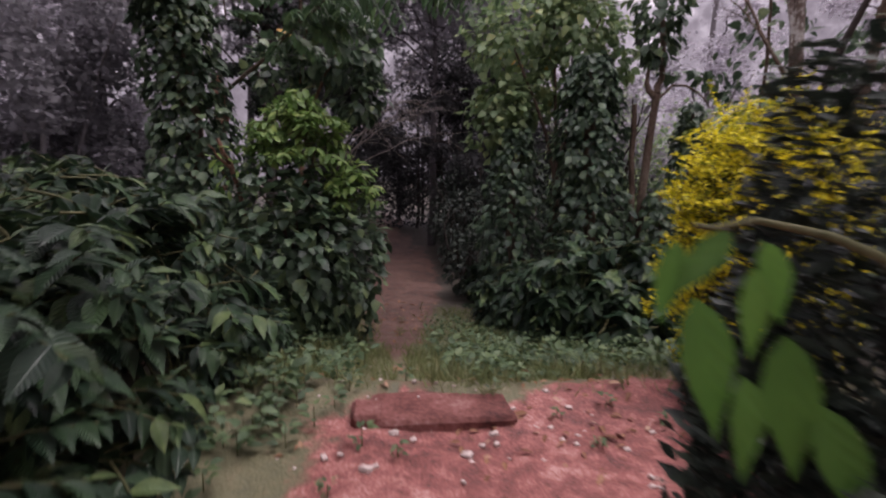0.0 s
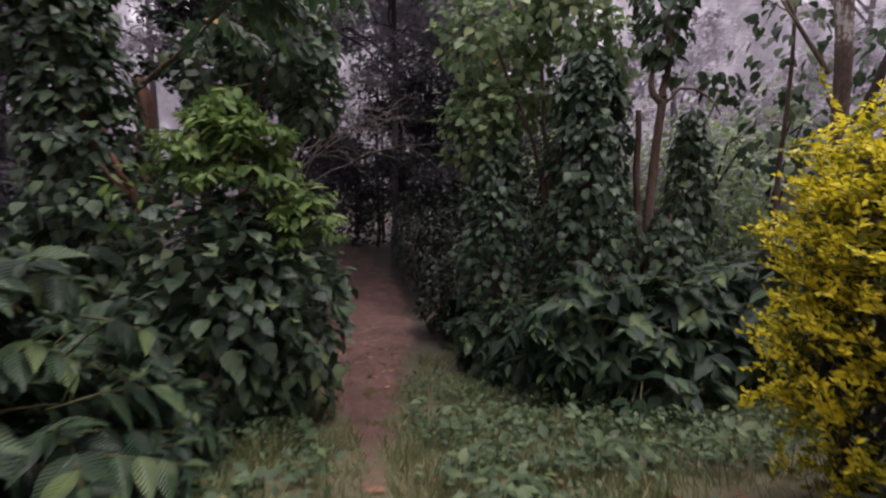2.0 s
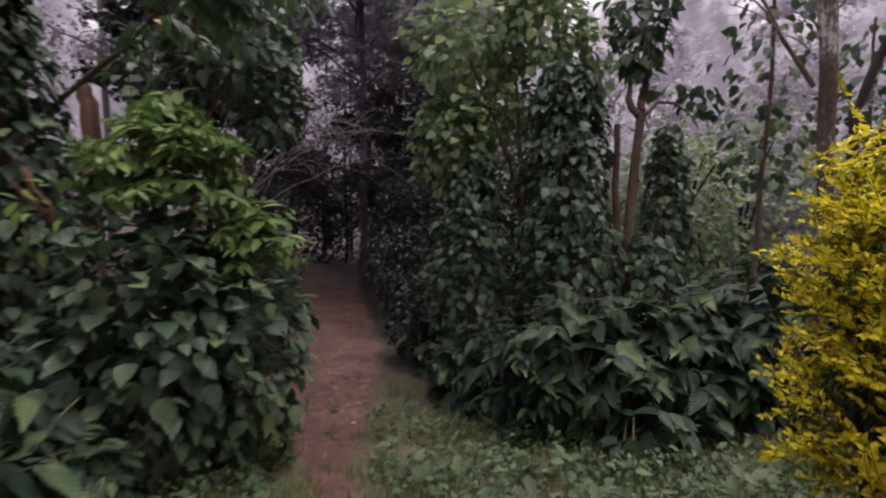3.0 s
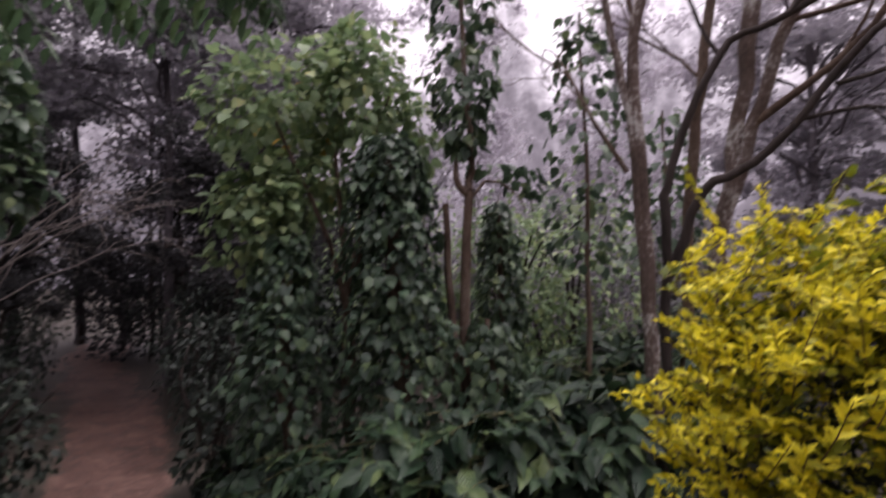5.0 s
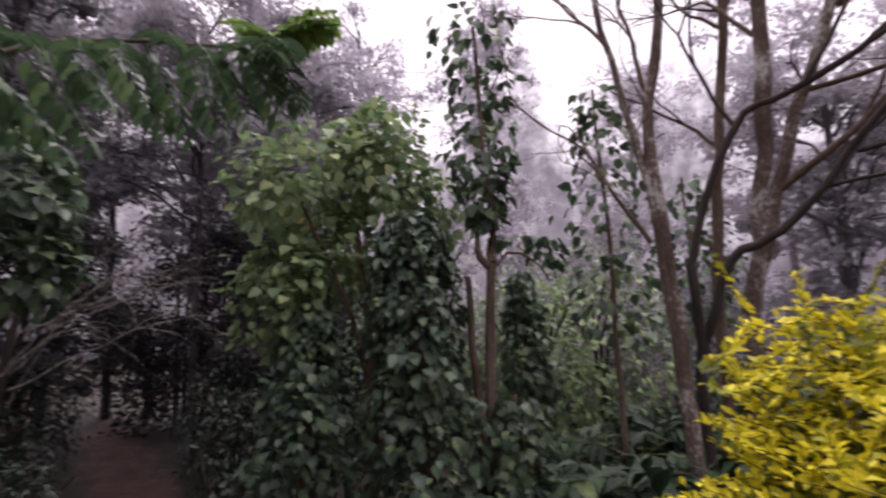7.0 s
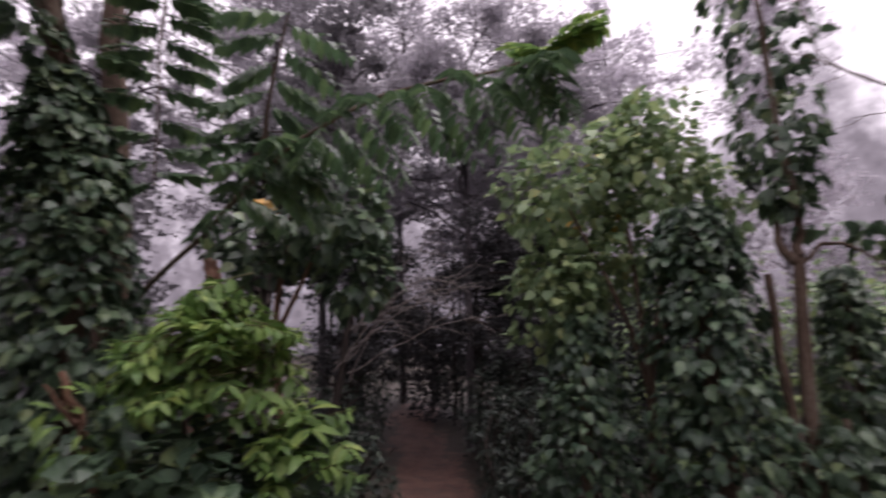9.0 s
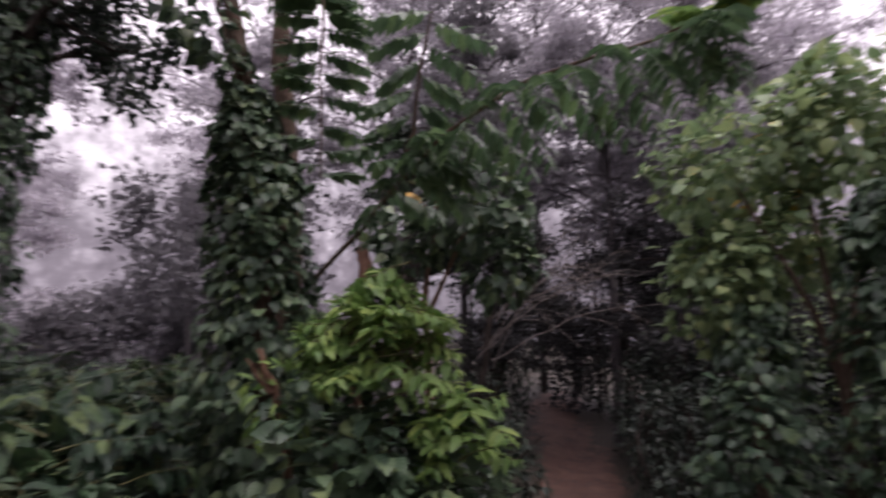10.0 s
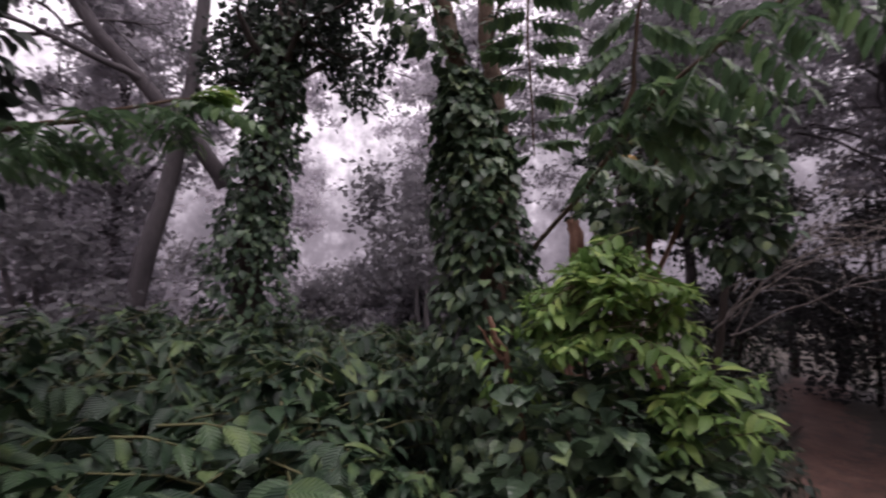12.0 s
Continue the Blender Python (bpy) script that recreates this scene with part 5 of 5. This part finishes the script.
# ground cover
def ground_cover():
    def seed_points(n, x0, x1, y0, y1):
        x, y = RNG.uniform(x0, x1, n), RNG.uniform(y0, y1, n)
        z = ground_height(x, y) + 0.05 * lumpy(np.stack([x, y, 0 * x], -1), 1.3, 1) - 0.005
        return np.stack([x, y, z], -1)
    P = seed_points(60000, -1.6, 2.6, 2.6, 7.0)
    x, y = P[:, 0], P[:, 1]
    wide = np.interp(y, [2.4, 3.0, 4.2, 5.2, 6, 8], [0.14, 0.06, 0.05, 0.2, 0.4, 0.5])
    keep = ((np.abs(x - path_middle(y)) > wide * RNG.uniform(0.5, 1.5, len(x))) | ((y > 4.2) & (np.abs(x - path_middle(y) - 0.08) < 0.09) & (lumpy(P, 2.0, 3) > 0.1))) & (RNG.uniform(size=len(x)) < np.interp(y, [2.7, 3.0, 5, 7], [0.75, 1, 0.8, 0.35])) & ~((y < 2.62 + 0.7 * np.clip(x - 0.3, 0, 1.0)) & (RNG.uniform(size=len(x)) > 0.15))
    P = P[keep]
    P = P[lumpy(P, 3.0, 8) + RNG.normal(0, 0.2, len(P)) > -0.25]; n = len(P)
    ob = part("grass", quad_mesh("grass", *leaf_cloud(L_BLADE, P, unit(UP + jitter(n, 0.45)), unit(jitter(n, 1)), RNG.uniform(0.03, 0.13, n) * (1 + 0.9 * lumpy(P, 3.3, 1)).clip(0.3, 1.6))), GRASS, None)
    tagged(ob, "short tufts of dry green grass", "grass", "", "stuff")
    return seed_points


points_on_earth = ground_cover()
WEEDMESH = quad_mesh("leaf", *leaf_shape(4, 0.6, OVATE, 0.25, 0.2)); WEEDMESH.materials.append(WEED)


def weed(x, y, s, leaves):
    z = earth_at(x, y) + 0.05 * noise.noise(Vector((x * 1.3 + 1, y * 1.3 + 2.3, 0)))
    ob = thing("weed", (x, y, z), "small broad-leaved green weed in the grass", "weed", "weeds")
    for k in range(leaves):
        a, e = RNG.uniform(0, 6.28), RNG.uniform(-0.1, 0.7)
        lf = new("leaf", WEEDMESH)
        lf.parent = ob
        lf.matrix_basis = pose(0.25 * s * math.cos(a), 0.25 * s * math.sin(a), s * RNG.uniform(0.2, 1.1), math.degrees(e), RNG.uniform(-25, 25), math.degrees(a) - 90) @ Matrix.Scale(s * RNG.uniform(0.35, 0.62), 4)
    part("stem", quad_mesh("stem", *tube(np.array([(x, y, z - 0.01), (x, y, z + s * 0.9)]), [0.004, 0.002], 4)), STEM, ob)


for k in range(200):
    x, y = RNG.uniform(-1.2, 2.4), RNG.uniform(2.7, 5.2)
    if abs(x - path_middle(y)) < 0.22 or y < 2.72 + 0.7 * min(max(x - 0.3, 0), 1.0):
        continue
    weed(x, y, RNG.uniform(0.08, 0.20), int(RNG.integers(7, 11)))
for x, y, s in ((-0.7, 2.1, 0.12), (-0.62, 2.3, 0.12), (-0.9, 2.05, 0.14), (-0.55, 2.45, 0.1), (-0.75, 2.45, 0.13), (-0.5, 2.6, 0.11), (0.45, 2.75, 0.1), (0.2, 2.8, 0.09), (-0.2, 2.8, 0.09), (0.42, 3.05, 0.13), (-0.6, 2.75, 0.13), (-0.75, 2.6, 0.15), (-0.66, 2.95, 0.14), (-0.35, 2.1, 0.10), (0.35, 3.3, 0.15), (0.5, 3.45, 0.15), (-0.85, 2.3, 0.14), (1.2, 3.5, 0.14), (1.45, 3.75, 0.14), (1.0, 3.8, 0.13), (-0.18, 2.02, 0.07), (0.62, 2.42, 0.06), (0.9, 2.5, 0.08), (0.75, 2.15, 0.06), (1.05, 2.8, 0.09), (-0.42, 1.72, 0.07), (0.3, 2.62, 0.07), (1.15, 2.35, 0.07)):
    weed(x, y, s, 12)
for k in range(40):
    y = RNG.uniform(1.35, 2.75)
    x = -0.78 - 0.35 * max(1.9 - y, 0) - RNG.uniform(0, 0.55)
    weed(x, y, RNG.uniform(0.09, 0.17), 9)


def low_growth():
    P = points_on_earth(21000, -1.5, 2.6, 2.65, 6.2)
    d = np.abs(P[:, 0] - path_middle(P[:, 1]))
    P = P[(d > 0.3) & (P[:, 1] > 2.72 + 0.7 * np.clip(P[:, 0] - 0.3, 0, 1.0)) & (RNG.uniform(size=len(P)) < np.clip(d, 0, 1))]
    P = P[lumpy(P * [1, 1, 0], 1.7, 6) + 0.6 * lumpy(P * [1, 1, 0], 4.5, 2) + RNG.normal(0, 0.12, len(P)) > -0.12]
    n = len(P)
    P = P + UP * (RNG.uniform(0.0, 0.12, n) * (1.2 + 1.5 * lumpy(P, 2.2, 4)).clip(0.1, 2.5))[:, None]
    ob = part("low_weeds", quad_mesh("low_weeds", *leaf_cloud(leaf_shape(3, 0.6, OVATE, 0.25, 0.2), P, unit(jitter(n, 1) * [1, 1, 0.4] + UP * 0.45), unit(UP + jitter(n, 0.45)), RNG.uniform(0.022, 0.066, n))), WEED, None)
    tagged(ob, "low green weeds carpeting the path edges", "weeds", "", "stuff")


low_growth()


def litter():
    stone = rounded_block((1, 0.8, 0.5), 3, 2, 0.1)
    sm = bpy.data.meshes.new("stone"); stone.to_mesh(sm); stone.free(); sm.materials.append(STONE)
    lf = quad_mesh("leaf", *leaf_shape(4, 0.4, OVATE, 0.5, 0.3)); lf.materials.append(DRYLEAF)
    for x, y, s in [(-0.22, 2.25, 0.045), (0.13, 2.08, 0.05), (-0.3, 1.9, 0.05), (0.28, 2.3, 0.04), (0.5, 2.35, 0.03), (-0.12, 2.2, 0.03), (-0.5, 2.0, 0.03), (0.62, 2.0, 0.025), (0.7, 2.5, 0.03)] + [(RNG.uniform(-0.8, 1.1), RNG.uniform(1.4, 2.9), RNG.uniform(0.012, 0.03)) for _ in range(60)]:
        ob = new("pebble", sm)
        ob.matrix_basis = pose(x, y, earth_at(x, y) + 0.05 * noise.noise(Vector((x * 1.3 + 1, y * 1.3 + 2.3, 0))) + s * 0.1, RNG.uniform(-20, 20), RNG.uniform(-20, 20), RNG.uniform(0, 360)) @ Matrix.Scale(s, 4)
        tagged(ob, "pale pebble on the red earth", "pebble", "pebbles")
    for k in range(190):
        x, y = (RNG.uniform(-0.9, 1.6), RNG.uniform(2.0, 7.5)) if k < 110 else (RNG.uniform(0.1, 1.4), RNG.uniform(1.9, 2.9))
        if y > 4.5:
            x = path_middle(y) + RNG.uniform(-0.5, 0.5)
        ob = new("fallen_leaf", lf)
        ob.matrix_basis = pose(x, y, earth_at(x, y) + 0.05 * noise.noise(Vector((x * 1.3 + 1, y * 1.3 + 2.3, 0))) + 0.015, RNG.uniform(-15, 15), RNG.uniform(-25, 25), RNG.uniform(0, 360)) @ Matrix.Scale(RNG.uniform(0.05, 0.12) * (1 if k < 110 else 0.6), 4)
        tagged(ob, "curled dry brown fallen leaf", "leaf", "fallen leaves")


litter()


# ---------------------------------------------------------------- distance
def backdrop():
    m, n, l, p, out = nodes_of("glowing_mist")
    n.remove(p)
    geo = n.new("ShaderNodeNewGeometry")
    sep = n.new("ShaderNodeSeparateXYZ"); l.new(geo.outputs["Position"], sep.inputs[0])
    mp = n.new("ShaderNodeMapping"); mp.inputs["Scale"].default_value = (1, 1, 0.55)
    l.new(geo.outputs["Position"], mp.inputs[0])
    a = n.new("ShaderNodeTexNoise"); a.inputs["Scale"].default_value = 0.16; a.inputs["Detail"].default_value = 6; a.inputs["Roughness"].default_value = 0.55
    l.new(mp.outputs[0], a.inputs[0])
    tall = n.new("ShaderNodeMapping"); tall.inputs["Scale"].default_value = (1, 1, 0.06)
    l.new(geo.outputs["Position"], tall.inputs[0])
    stem = n.new("ShaderNodeTexNoise"); stem.inputs["Scale"].default_value = 0.75; stem.inputs["Detail"].default_value = 3
    l.new(tall.outputs[0], stem.inputs[0])
    fine = n.new("ShaderNodeTexNoise"); fine.inputs["Scale"].default_value = 0.9; fine.inputs["Detail"].default_value = 6
    l.new(geo.outputs["Position"], fine.inputs[0])
    leafy = n.new("ShaderNodeTexNoise"); leafy.inputs["Scale"].default_value = 0.8; leafy.inputs["Detail"].default_value = 6; leafy.inputs["Roughness"].default_value = 0.62
    l.new(geo.outputs["Position"], leafy.inputs[0])
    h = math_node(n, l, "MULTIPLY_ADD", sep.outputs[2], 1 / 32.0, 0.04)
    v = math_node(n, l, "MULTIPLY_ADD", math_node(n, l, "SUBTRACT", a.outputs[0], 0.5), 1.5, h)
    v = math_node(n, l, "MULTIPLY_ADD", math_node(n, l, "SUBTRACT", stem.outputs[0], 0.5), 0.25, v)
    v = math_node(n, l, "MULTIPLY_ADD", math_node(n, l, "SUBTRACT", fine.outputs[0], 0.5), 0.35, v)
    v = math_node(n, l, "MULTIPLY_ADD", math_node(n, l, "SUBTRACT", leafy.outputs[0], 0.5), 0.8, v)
    # Emissive ramp: fog brightness is painted in, paler with height.
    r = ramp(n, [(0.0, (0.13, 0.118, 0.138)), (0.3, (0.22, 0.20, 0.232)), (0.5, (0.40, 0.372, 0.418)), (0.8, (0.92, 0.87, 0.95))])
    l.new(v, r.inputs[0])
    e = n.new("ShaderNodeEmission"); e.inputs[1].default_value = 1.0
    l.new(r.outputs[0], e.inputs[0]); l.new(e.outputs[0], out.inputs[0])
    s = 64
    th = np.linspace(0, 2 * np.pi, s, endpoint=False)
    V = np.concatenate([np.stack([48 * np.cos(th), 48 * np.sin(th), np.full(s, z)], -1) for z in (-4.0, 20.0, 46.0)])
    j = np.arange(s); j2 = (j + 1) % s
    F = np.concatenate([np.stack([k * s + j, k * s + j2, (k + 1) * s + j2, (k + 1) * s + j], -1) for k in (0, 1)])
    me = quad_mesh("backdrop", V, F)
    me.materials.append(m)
    tagged(new("backdrop", me), "glowing backdrop painted as pale lavender fog over distant woodland", "backdrop", "", "structure")


backdrop()
